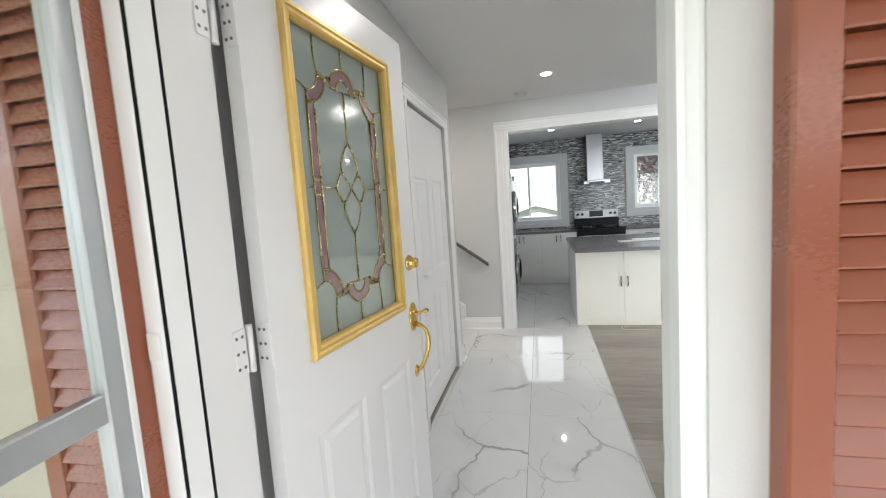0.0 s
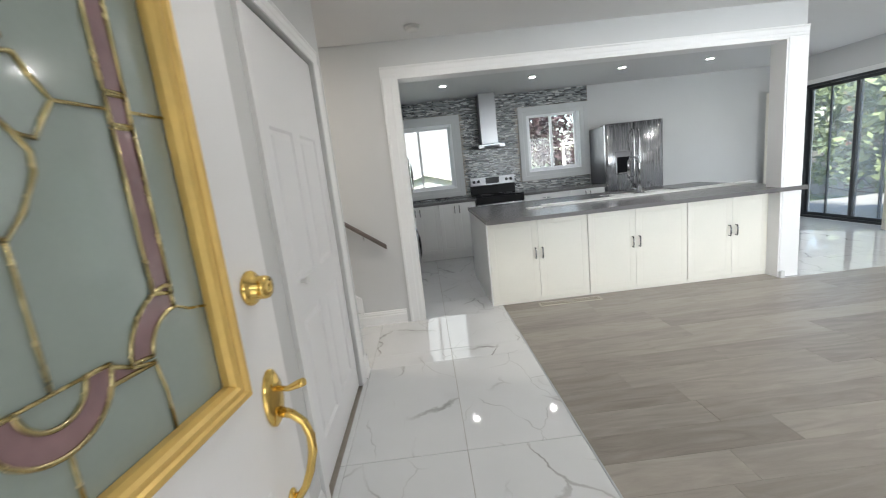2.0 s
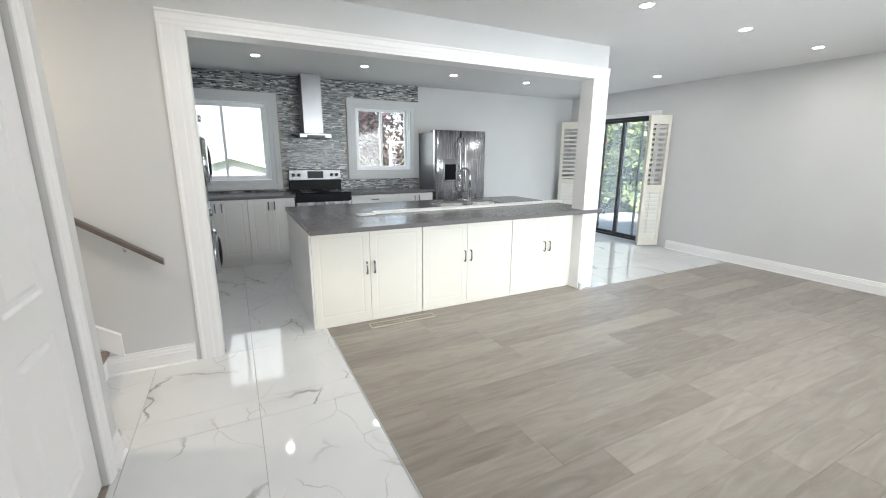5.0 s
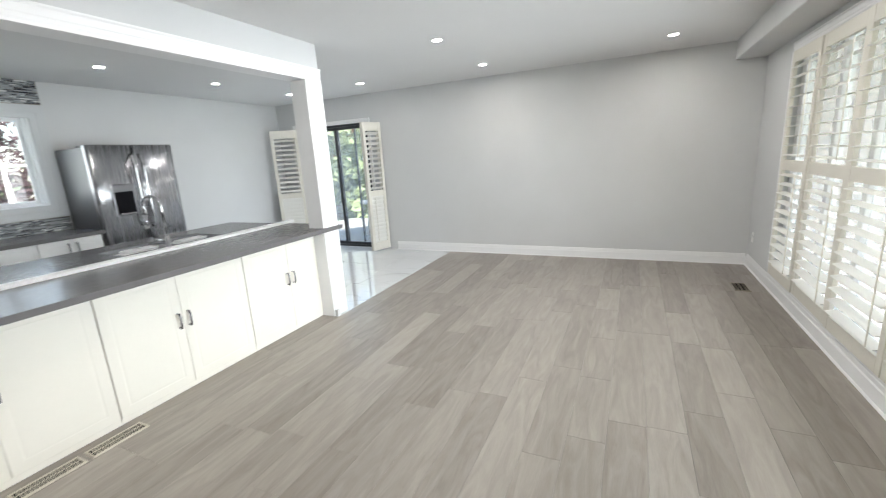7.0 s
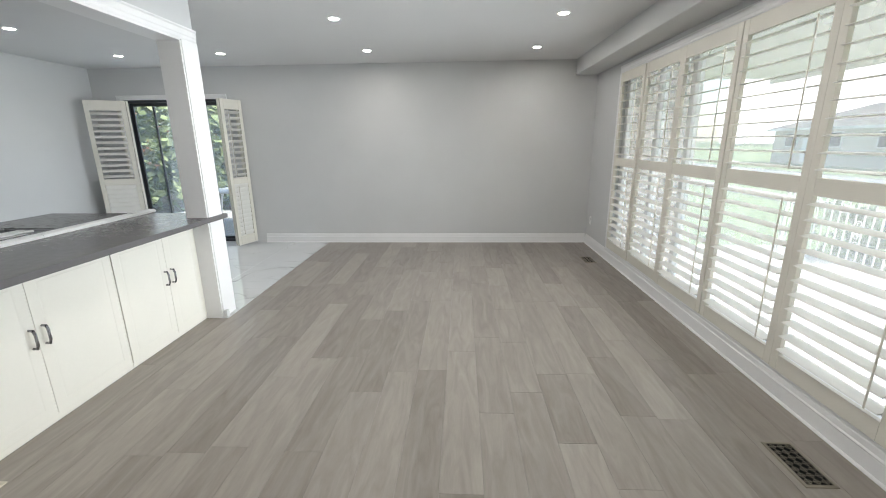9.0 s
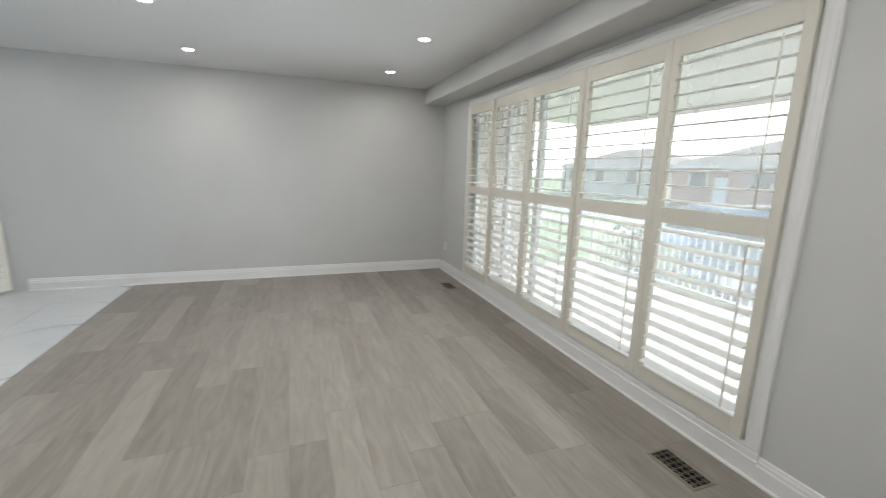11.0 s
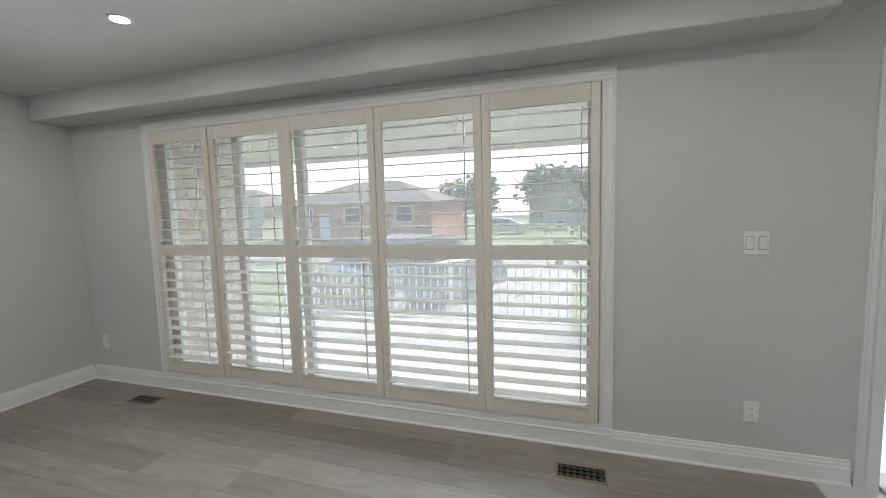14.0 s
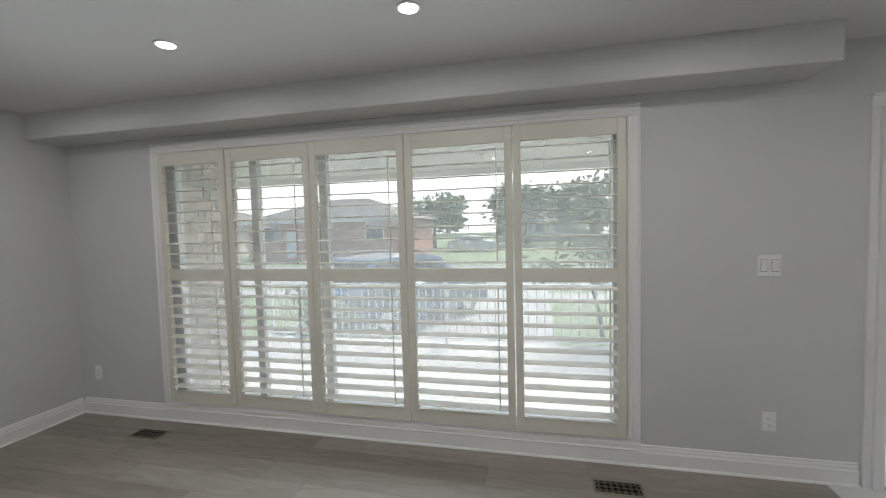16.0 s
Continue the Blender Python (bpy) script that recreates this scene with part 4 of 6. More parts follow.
part("bowl", bm, mat("dull_sink_steel", (0.30, 0.30, 0.31), 0.35, 1.0, var=0.05, scale=6), sink)
part("bridge", B(3.20, 3.22, SY0, SY1, 0.845, 0.864, bevel=0.003), STEELH, sink)
for x in (3.0, 3.42):
    part("drain", lathe(bmesh.new(), [(0.042, 0), (0.042, 0.003), (0.03, 0.002), (0.004, 0.001)], Matrix.Translation((x, 6.21, 0.686)), 18), CHROME, sink, "round drain")
tap = thing("kitchen_faucet", (3.10, 5.95, 0.87), "tall chrome pull-down kitchen faucet", "faucet")
part("base", lathe(bmesh.new(), [(0.028, 0), (0.028, 0.008), (0.021, 0.014), (0.018, 0.09), (0.016, 0.095), (0.002, 0.096)], Matrix.Translation((3.10, 5.965, 0.8702)), 18), CHROME, tap)
neck = [(3.10, 5.965, 0.96), (3.10, 5.965, 1.20)] + [(3.10 - 0.02 * (1 - math.cos(a)), 5.965 + 0.085 * (1 - math.cos(a)), 1.20 + 0.085 * math.sin(a)) for a in np.linspace(0.2, math.pi, 10)] + [(3.06, 6.125, 1.13)]
part("spout", tube(bmesh.new(), neck, 0.0125, 10), CHROME, tap)
part("spray_head", rod(bmesh.new(), (3.06, 6.125, 1.14), (3.06, 6.128, 1.03), 0.017, 0.02), CHROME, tap)
part("lever", tube(bmesh.new(), [(3.10, 5.965, 0.93), (3.055, 5.965, 0.935), (3.005, 5.965, 0.955)], 0.008, 8), CHROME, tap)
for x, y in ((2.97, 6.14), (3.385, 6.12)):
    dish = thing("sink_tray", (x, y, 0.866), "white shallow tray lying over the sink", "tray", "sink trays")
    part("tray", B(x - 0.12, x + 0.12, y - 0.06, y + 0.06, 0.8665, 0.882, bevel=0.006), PLASTIC, dish)
for a, b, y0, ang in ((1.93, 3.30, 5.765, 0.8), (3.304, 4.33, 5.785, 1.6)):
    bd = thing("trim_board", ((a + b) / 2, y0, 0.87), "length of white moulded trim lying on the worktop", "trim board", "loose trim boards")
    R = Matrix.Translation((a, y0, 0.8705)) @ Matrix.Rotation(radians(ang), 4, "Z")
    bm = sweep(bmesh.new(), [(0, 0), (0.085, 0), (0.085, 0.020), (0.06, 0.026), (0.02, 0.026), (0.0, 0.018)], (0, 0, 0), (b - a, 0, 0), (0, 1, 0))
    bm.transform(R)
    part("board", bm, PLASTIC, bd)
bd = thing("trim_offcut", (1.84, 5.76, 0.87), "short offcut of white trim on the worktop", "offcut")
part("board", box(bmesh.new(), 0, 0.16, 0, 0.09, 0, 0.014, bevel=0.002, m=Matrix.Translation((1.76, 5.70, 0.8705)) @ Matrix.Rotation(radians(3), 4, "Z")), PLASTIC, bd)

# base units along the back wall
KY = 7.70
units = [(0.235, 0.555, 0.878, "two"), (0.882, 1.16, 1.452, "two"), (2.212, 0, 2.93, "drawer"), (2.934, 3.20, 3.47, "two")]
for x0, xm, x1, st in units:
    lab_ = "white base cabinet with two framed doors" if st == "two" else "white base cabinet with a drawer over doors"
    c = thing("base_cabinet", ((x0 + x1) / 2, 8.0, 0), lab_, "cabinet", "kitchen base cabinets")
    part("body", B(x0, x1, KY + 0.021, BY - 0.002, 0.115, 0.868), WHITECAB, c)
    part("toe_kick", B(x0, x1, KY + 0.07, KY + 0.09, 0.001, 0.114), WHITECAB, c)
    zt = 0.862
    if st == "drawer":
        d = shaker_front("drawer", x0 + 0.002, x1 - 0.002, 0.70, zt, KY, c, WHITECAB, "drawer")
        pull_handle(d, ((x0 + x1) / 2 - 0.02, KY, 0.80), "x", (0, -1, 0))
        zt, xm = 0.697, (x0 + x1) / 2
    for a, b, s in ((x0 + 0.002, xm - 0.0015, 1), (xm + 0.0015, x1 - 0.002, -1)):
        d = shaker_front("door", a, b, 0.118, zt, KY, c, WHITECAB)
        pull_handle(d, ((b - 0.035) if s == 1 else (a + 0.035), KY, zt - 0.09), "z", (0, -1, 0))
for x0, x1 in ((0.10, 1.462), (2.205, 3.50)):
    w = thing("back_worktop", ((x0 + x1) / 2, 8.0, 0.87), "grey quartz worktop along the kitchen wall", "worktop", "back worktops")
    part("slab", B(x0, x1, KY - 0.03, BY - 0.014, 0.8685, 0.905, bevel=0.002), QUARTZ, w)


# mosaic splashback: thin glass and stone strips
def mosaic_mat(name, lo, hi):
    m, nt, p = shader(name)
    L = nt.links.new
    g = nt.nodes.new("ShaderNodeNewGeometry")
    r = nt.nodes.new("ShaderNodeValToRGB")
    cols = ((0.0, (0.34, 0.36, 0.37)), (0.22, (0.15, 0.165, 0.18)), (0.42, (0.035, 0.038, 0.045)), (0.60, (0.22, 0.24, 0.25)), (0.72, (0.55, 0.57, 0.57)), (0.84, (0.08, 0.09, 0.105)), (0.94, (0.66, 0.67, 0.66)))
    r.color_ramp.interpolation = "CONSTANT"
    for i, (q, c) in enumerate(cols):
        e = r.color_ramp.elements[i] if i < 2 else r.color_ramp.elements.new(q)
        e.position, e.color = q, (*c, 1)
    L(g.outputs["Random Per Island"], r.inputs[0])
    L(r.outputs[0], p.inputs["Base Color"])
    mr = nt.nodes.new("ShaderNodeMapRange")
    mr.inputs[3].default_value, mr.inputs[4].default_value = lo, hi
    L(g.outputs["Random Per Island"], mr.inputs[0])
    L(mr.outputs[0], p.inputs["Roughness"])
    return m


MOSAIC = mosaic_mat("mosaic_strips", 0.08, 0.45)
bm = bmesh.new()
for a, b, c, d in ((-0.78, 0.07, 0.9055, CZ - 0.001), (0.07, 1.375, 2.225, CZ - 0.001), (0.07, 1.375, 0.9055, 0.945), (1.375, 2.355, 0.9055, CZ - 0.001), (2.355, 3.51, 2.225, CZ - 0.001), (2.355, 3.51, 0.9055, 1.065)):
    box(bm, a, b, BY - 0.009, BY - 0.0005, c, d)
structure("splashback", bm, MORTAR, "grey grout bed of the mosaic wall", "splashback")
WT = [(0.06, 1.385, 0.935, 2.235), (2.345, 3.51, 1.055, 2.235)]
verts, faces = [], []
r3 = random.Random(5)
z = 0.908
while z < CZ - 0.018:
    h = r3.choice((0.011, 0.011, 0.016))
    x = -0.78 + r3.random() * 0.1
    while x < 3.505:
        w = min(r3.choice((0.03, 0.05, 0.07, 0.10)), 3.507 - x)
        if w > 0.01 and not any(a - 0.0 < x + w and x < b and c < z + h and z < d for a, b, c, d in WT):
            dpt = BY - 0.0125 - r3.random() * 0.003
            n = len(verts)
            for yy in (BY - 0.009, dpt):
                verts += [(x, yy, z), (x + w - 0.002, yy, z), (x + w - 0.002, yy, z + h - 0.002), (x, yy, z + h - 0.002)]
            faces += [(n + 4, n + 5, n + 6, n + 7)] + [(n + k, n + (k + 1) % 4, n + 4 + (k + 1) % 4, n + 4 + k) for k in range(4)]
        x += w
    z += h
me = bpy.data.meshes.new("mosaic_strip")
me.from_pydata(verts, [], faces)
me.materials.append(MOSAIC)
tagged(new("mosaic_strip", me), "thin grey, white and charcoal glass mosaic strips on the kitchen wall", "mosaic", kind="stuff")


def kitchen_window(name, x0, x1, z0, z1, trim, label):
    w = thing(name, ((x0 + x1) / 2, BY + 0.05, z0), label, "window", kind="structure")
    bm = bmesh.new()
    P = lambda u, d, z: Vector((u, BY - 0.0165 - d, z))
    a, b, c, d = trim
    flat_ring(bm, [(0, -0.015), (0, 0.010), (0.004, 0.014), (0.07, 0.014), (0.078, 0.008), (x0 - a, 0.006), (x0 - a, -0.015)], a, b, c, d, P)
    part("trim", bm, mat("pale_grey_window_trim", (0.58, 0.595, 0.60), 0.5, var=0.02, scale=3), w, "wide pale grey trim")
    P2 = lambda u, d, z: Vector((u, BY + 0.06 - d, z))
    part("window_frame", flat_ring(bmesh.new(), [(0, -0.05), (0, 0.06), (0.012, 0.06), (0.02, 0.02), (0.035, 0.02), (0.035, -0.05)], x0, x1, z0, z1, P2), VINYL, w)
    xm = x0 + (x1 - x0) * 0.48
    for s0, s1, dy in ((x0 + 0.034, xm + 0.018, 0.0), (xm - 0.018, x1 - 0.034, 0.022)):
        P3 = lambda u, d, z, dy=dy: Vector((u, BY + 0.075 + dy - d, z))
        sash = part("sash", flat_ring(bmesh.new(), [(0, -0.012), (0, 0.008), (0.032, 0.008), (0.036, 0.0), (0.036, -0.012)], s0, s1, z0 + 0.034, z1 - 0.034, P3), VINYL, w)
        g = part("pane", B(s0 + 0.03, s1 - 0.03, BY + 0.073 + dy, BY + 0.077 + dy, z0 + 0.064, z1 - 0.064), BACKGLASS, sash)
        g.visible_shadow = False
    part("latch", B(xm - 0.012, xm + 0.012, BY + 0.050, BY + 0.066, (z0 + z1) / 2 - 0.04, (z0 + z1) / 2 + 0.04, bevel=0.003), PLASTIC, w)


kitchen_window("window_2", W1[0], W1[1], W1[2], W1[3], WT[0], "white sliding kitchen window with wide pale trim")
kitchen_window("window_3", W2[0], W2[1], W2[2], W2[3], WT[1], "white sliding kitchen window with wide pale trim")

# range hood
HOODSTEEL = mat("satin_hood_steel", (0.40, 0.40, 0.41), 0.3, 1.0, var=0.03, scale=3, rvar=0.03)
hood = thing("range_hood", (1.82, 8.2, 1.63), "chimney range hood of stainless steel with a curved glass visor", "range hood")
part("chimney", B(1.685, 1.945, 8.05, BY - 0.016, 1.70, CZ - 0.002, bevel=0.003), HOODSTEEL, hood)
part("body", B(1.61, 2.03, 7.93, BY - 0.016, 1.645, 1.70, bevel=0.004), HOODSTEEL, hood)
bm = bmesh.new()
rowa, rowb = [], []
for u in np.linspace(-1, 1, 17):
    x = 1.82 + u * 0.375
    z = 1.705 - 0.045 * u * u
    rowa.append([bm.verts.new((x, 7.84 + 0.06 * u * u, z)), bm.verts.new((x, 7.84 + 0.06 * u * u, z - 0.007))])
    rowb.append([bm.verts.new((x, 8.30, z)), bm.verts.new((x, 8.30, z - 0.007))])
for i in range(16):
    bm.faces.new((rowa[i][0], rowa[i + 1][0], rowb[i + 1][0], rowb[i][0]))
    bm.faces.new((rowa[i][1], rowa[i + 1][1], rowb[i + 1][1], rowb[i][1]))
    bm.faces.new((rowa[i][0], rowa[i + 1][0], rowa[i + 1][1], rowa[i][1]))
part("visor", bm, glass_mat("hood_glass", (0.55, 0.62, 0.62)), hood, "curved smoked glass visor")
part("control_strip", B(1.70, 1.94, 7.926, 7.931, 1.645, 1.68, bevel=0.001), BLACKPL, hood)

# range
st = thing("electric_range", (1.83, 8.0, 0), "stainless steel electric range with a black glass cooktop", "range")
part("body", B(1.468, 2.198, 7.69, 8.31, 0.02, 0.905), ENAMEL, st)
part("cooktop", B(1.464, 2.202, 7.66, 8.27, 0.906, 0.925, bevel=0.004), BLACKGLASS, st, "black glass cooktop")
part("rear_panel", B(1.47, 2.196, 8.235, 8.254, 0.926, 1.058, bevel=0.002), ENAMEL, st, "black rear panel")
for bx, by, br in ((1.66, 7.82, 0.10), (2.01, 7.82, 0.085), (1.66, 8.10, 0.075), (2.01, 8.10, 0.10)):
    bm = bmesh.new()
    tube(bm, [(bx + br * math.cos(a), by + br * math.sin(a), 0.9255) for a in np.linspace(0, 2 * math.pi, 28, endpoint=False)], 0.0012, 5, closed=True)
    part("burner_ring", bm, STEELSIDE, st)
part("backguard_base", B(1.464, 2.202, 8.255, 8.318, 0.926, 1.059, bevel=0.003), ENAMEL, st)
bg = part("backguard", B(1.464, 2.202, 8.245, 8.318, 1.06, 1.205, bevel=0.006), mat("satin_range_panel", (0.30, 0.30, 0.31), 0.4, 1.0, var=0.03, scale=3), st, "stainless control panel")
part("display", B(1.72, 1.945, 8.2405, 8.246, 1.085, 1.185, bevel=0.001), BLACKGLASS, bg, "black display")
for kx in (1.525, 1.60, 2.065, 2.14):
    part("knob", lathe(bmesh.new(), [(0.024, 0), (0.024, 0.006), (0.019, 0.010), (0.017, 0.028), (0.002, 0.030)], Matrix.Translation((kx, 8.245, 1.132)) @ Matrix.Rotation(radians(90), 4, "X"), 18), BLACKPL, bg, "black knob")
dr = part("oven_door", B(1.472, 2.194, 7.655, 7.689, 0.24, 0.80, bevel=0.004), STEEL, st, "stainless oven door")
part("oven_glass", B(1.53, 2.136, 7.650, 7.656, 0.34, 0.66, bevel=0.001), BLACKGLASS, dr)
part("handle", tube(bmesh.new(), [(1.52, 7.655, 0.755), (1.52, 7.615, 0.755), (2.146, 7.615, 0.755), (2.146, 7.655, 0.755)], 0.011, 10), STEELH, dr)
part("top_trim", B(1.466, 2.200, 7.657, 7.69, 0.81, 0.905, bevel=0.003), ENAMEL, st)
part("drawer", B(1.472, 2.194, 7.657, 7.689, 0.06, 0.23, bevel=0.004), STEEL, st)

# refrigerator
fr = thing("refrigerator", (3.96, 8.0, 0), "stainless steel french-door refrigerator with an ice dispenser", "refrigerator")
part("body", B(3.512, 4.408, 7.775, 8.31, 0.02, 1.765, bevel=0.006), STEELSIDE, fr, "grey side")


def fridge_door(x0, x1, z0, z1, label):
    """A door with a slightly bowed front and rounded edges."""
    bm = bmesh.new()
    n = 12
    pts = [(x0, 7.772)] + [(x0 + (x1 - x0) * i / n, 7.712 - 0.012 * math.sin(math.pi * i / n) + (0.012 if i in (0, n) else 0)) for i in range(n + 1)] + [(x1, 7.772)]
    A = [bm.verts.new((x, y, z0)) for x, y in pts]
    C = [bm.verts.new((x, y, z1)) for x, y in pts]
    for i in range(len(pts) - 1):
        f = bm.faces.new((A[i], A[i + 1], C[i + 1], C[i]))
        f.smooth = 0 < i < len(pts) - 2
    bm.faces.new((A[-1], A[0], C[0], C[-1]))
    bm.faces.new(A)
    bm.faces.new(list(reversed(C)))
    return part("door", bm, STEEL, fr, label)


dl = fridge_door(3.512, 3.957, 0.72, 1.79, "stainless left door with a dispenser")
dr2 = fridge_door(3.963, 4.408, 0.72, 1.79, "stainless door")
df = fridge_door(3.512, 4.408, 0.06, 0.71, "stainless freezer drawer")
part("dispenser_frame", flat_ring(bmesh.new(), [(0, -0.02), (0, 0.004), (0.012, 0.007), (0.02, 0.004), (0.02, -0.02)], 3.655, 3.885, 1.02, 1.37, lambda u, d, z: Vector((u, 7.697 - d, z))), STEELSIDE, dl, "grey dispenser frame")
part("dispenser", B(3.672, 3.868, 7.693, 7.70, 1.04, 1.285), BLACKGLASS, dl, "black dispenser recess")
part("dispenser_panel", B(3.672, 3.868, 7.690, 7.70, 1.287, 1.352, bevel=0.001), STEELSIDE, dl)
part("dispenser_tray", B(3.69, 3.85, 7.675, 7.70, 1.035, 1.05, bevel=0.002), STEELH, dl)
for d_, x in ((dl, 3.918), (dr2, 4.004)):
    part("handle", tube(bmesh.new(), [(x, 7.705, 0.86), (x, 7.655, 0.875), (x, 7.648, 1.0), (x, 7.645, 1.3), (x, 7.648, 1.55), (x, 7.655, 1.665), (x, 7.705, 1.68)], 0.015, 12), CHROME, d_, "chrome bar handle")
part("handle", tube(bmesh.new(), [(3.62, 7.70, 0.64), (3.62, 7.65, 0.64), (4.30, 7.65, 0.64), (4.30, 7.70, 0.64)], 0.011, 10), CHROME, df, "chrome bar handle")
part("emblem", lathe(bmesh.new(), [(0.014, 0), (0.014, 0.002), (0.001, 0.003)], Matrix.Translation((4.33, 7.701, 1.70)) @ Matrix.Rotation(radians(90), 4, "X"), 16), CHROME, dr2)
part("hinge_cover", B(3.52, 4.40, 7.78, 7.90, 1.766, 1.785, bevel=0.003), BLACKPL, fr)

# stacked laundry machines in the alcove
for z0, nm in ((0.02, "washing_machine"), (0.93, "clothes_dryer")):
    w = thing(nm, (0.1, 6.75, z0), "grey front-loading laundry machine with a round dark door", "laundry machine", "stacked laundry machines")
    part("body", B(-0.19, 0.50, 6.40, 7.08, z0, z0 + 0.905, bevel=0.012), STEELSIDE, w)
    part("door_ring", lathe(bmesh.new(), [(0.235, 0), (0.24, 0.02), (0.225, 0.05), (0.19, 0.058), (0.185, 0.03)], Matrix.Translation((0.50, 6.74, z0 + 0.42)) @ Matrix.Rotation(radians(90), 4, "Y"), 32), CHROME, w, "chrome door ring")
    part("door_glass", lathe(bmesh.new(), [(0.186, 0.03), (0.17, 0.055), (0.12, 0.075), (0.01, 0.082)], Matrix.Translation((0.50, 6.74, z0 + 0.42)) @ Matrix.Rotation(radians(90), 4, "Y"), 32), BLACKGLASS, w, "dark bowed glass")
    part("control_panel", B(0.498, 0.512, 6.42, 7.06, z0 + 0.77, z0 + 0.885, bevel=0.004), STEEL, w)
    part("dial", lathe(bmesh.new(), [(0.04, 0), (0.038, 0.02), (0.002, 0.022)], Matrix.Translation((0.512, 6.74, z0 + 0.83)) @ Matrix.Rotation(radians(90), 4, "Y"), 20), CHROME, w)

# ---- patio door and its shutters ----
pdoor = thing("door_3", (6.87, 7.2, 0), "dark framed sliding glass patio door", "door", kind="structure")
y0, y1, z1 = PD[0], PD[1], PD[3]
part("frame", flat_ring(bmesh.new(), [(0, -0.06), (0, 0.04), (0.035, 0.04), (0.035, -0.06)], y0, y1, 0.0, z1, lambda u, d, z: Vector((6.87 - d, u, z))), DARKALU, pdoor)
for a, b, dx in ((y0 + 0.035, 7.17, 0.0), (7.11, y1 - 0.035, 0.03)):
    s = part("sash", flat_ring(bmesh.new(), [(0, -0.012), (0, 0.012), (0.045, 0.012), (0.045, -0.012)], a, b, 0.035, z1 - 0.035, lambda u, d, z, dx=dx: Vector((6.865 + dx - d, u, z))), DARKALU, pdoor)
    g = part("pane", B(6.862 + dx, 6.868 + dx, a + 0.04, b - 0.04, 0.075, z1 - 0.075), PATIOGLASS, s)
    g.visible_shadow = False
part("screen_stile", B(6.90, 6.92, 6.78, 6.815, 0.035, z1 - 0.035), DARKALU, pdoor)
part("screen_stile", B(6.90, 6.92, 7.55, 7.58, 0.035, z1 - 0.035), DARKALU, pdoor)
casing("trim_patio", PD[0], PD[1], 0, PD[3], "y", RX, -1, "white casing round the patio door", 0.06)


def patio_leaf(a, b):
    a, b = Vector((*a, 0)), Vector((*b, 0))
    w = (b - a).length
    t = shutter_panel("patio_shutter", w, 0.03, 2.03, {"rails": [(0.03, 0.16), (0.90, 0.985), (1.90, 2.03)], "bays": [(0.985, 1.90, 0.078, 30), (0.16, 0.90, 0.062, 76)]}, "cream louvred shutter folded open beside the patio door", "patio shutters", stile=0.052, thick=0.027, depth=0.07)
    t.location = (a.x, a.y, 0)
    t.rotation_euler = (0, 0, math.atan2((b - a).y, (b - a).x))


patio_leaf((6.76, 6.20), (6.43, 6.31))
patio_leaf((6.77, 6.245), (6.45, 6.35))
patio_leaf((6.37, 8.125), (6.60, 7.735))
patio_leaf((6.755, 7.985), (6.62, 7.72))


# ---- registers, switches, outlets, smoke detector ----
def register(x0, x1, y0, y1, material, label, scroll=True):
    r = thing("floor_register", ((x0 + x1) / 2, (y0 + y1) / 2, 0), label, "floor register")
    # no duct is cut; a near-black sheet under the grille gives its shade
    part("duct_shade", B(x0 + 0.012, x1 - 0.012, y0 + 0.012, y1 - 0.012, 0.0008, 0.0025), DARK, r, "flat dark sheet for the shaded duct")
    part("rim", flat_ring(bmesh.new(), [(0, 0.0005), (0.002, 0.0045), (0.014, 0.006), (0.016, 0.001)], x0, x1, y0, y1, lambda u, d, v: Vector((u, v, d))), material, r)
    bm = bmesh.new()
    a, b, c, d = x0 + 0.015, x1 - 0.015, y0 + 0.015, y1 - 0.015
    if scroll:
        nx, ny = max(3, round((b - a) / 0.034)), max(2, round((d - c) / 0.034))
        for i in range(nx):
            for j in range(ny):
                cx, cy = a + (b - a) * (i + 0.5) / nx, c + (d - c) * (j + 0.5) / ny
                rr = 0.0125
                tube(bm, [(cx + rr * math.cos(q), cy + rr * math.sin(q), 0.0042) for q in np.linspace(0, 2 * math.pi, 8, endpoint=False)], 0.0013, 4, closed=True)
                box(bm, cx - 0.017, cx + 0.017, cy - 0.001, cy + 0.001, 0.003, 0.0052)
                box(bm, cx - 0.001, cx + 0.001, cy - 0.017, cy + 0.017, 0.003, 0.0052)
    else:
        n = round((b - a) / 0.016)
        for i in range(1, n):
            u = a + (b - a) * i / n
            box(bm, u - 0.0032, u + 0.0032, c, d, 0.003, 0.0052)
        box(bm, a, b, (c + d) / 2 - 0.002, (c + d) / 2 + 0.002, 0.003, 0.0056)
    part("grille", bm, material, r)


register(2.357, 2.632, 1.515, 1.655, GRILLE, "nickel scrollwork floor register set in the planks")
register(5.712, 5.982, 1.475, 1.615, GRILLE, "nickel scrollwork floor register set in the planks")
register(1.675, 1.962, 5.12, 5.225, GRILLEW, "cream slotted floor register beside the island", False)
register(1.985, 2.272, 5.12, 5.225, GRILLEW, "cream slotted floor register beside the island", False)


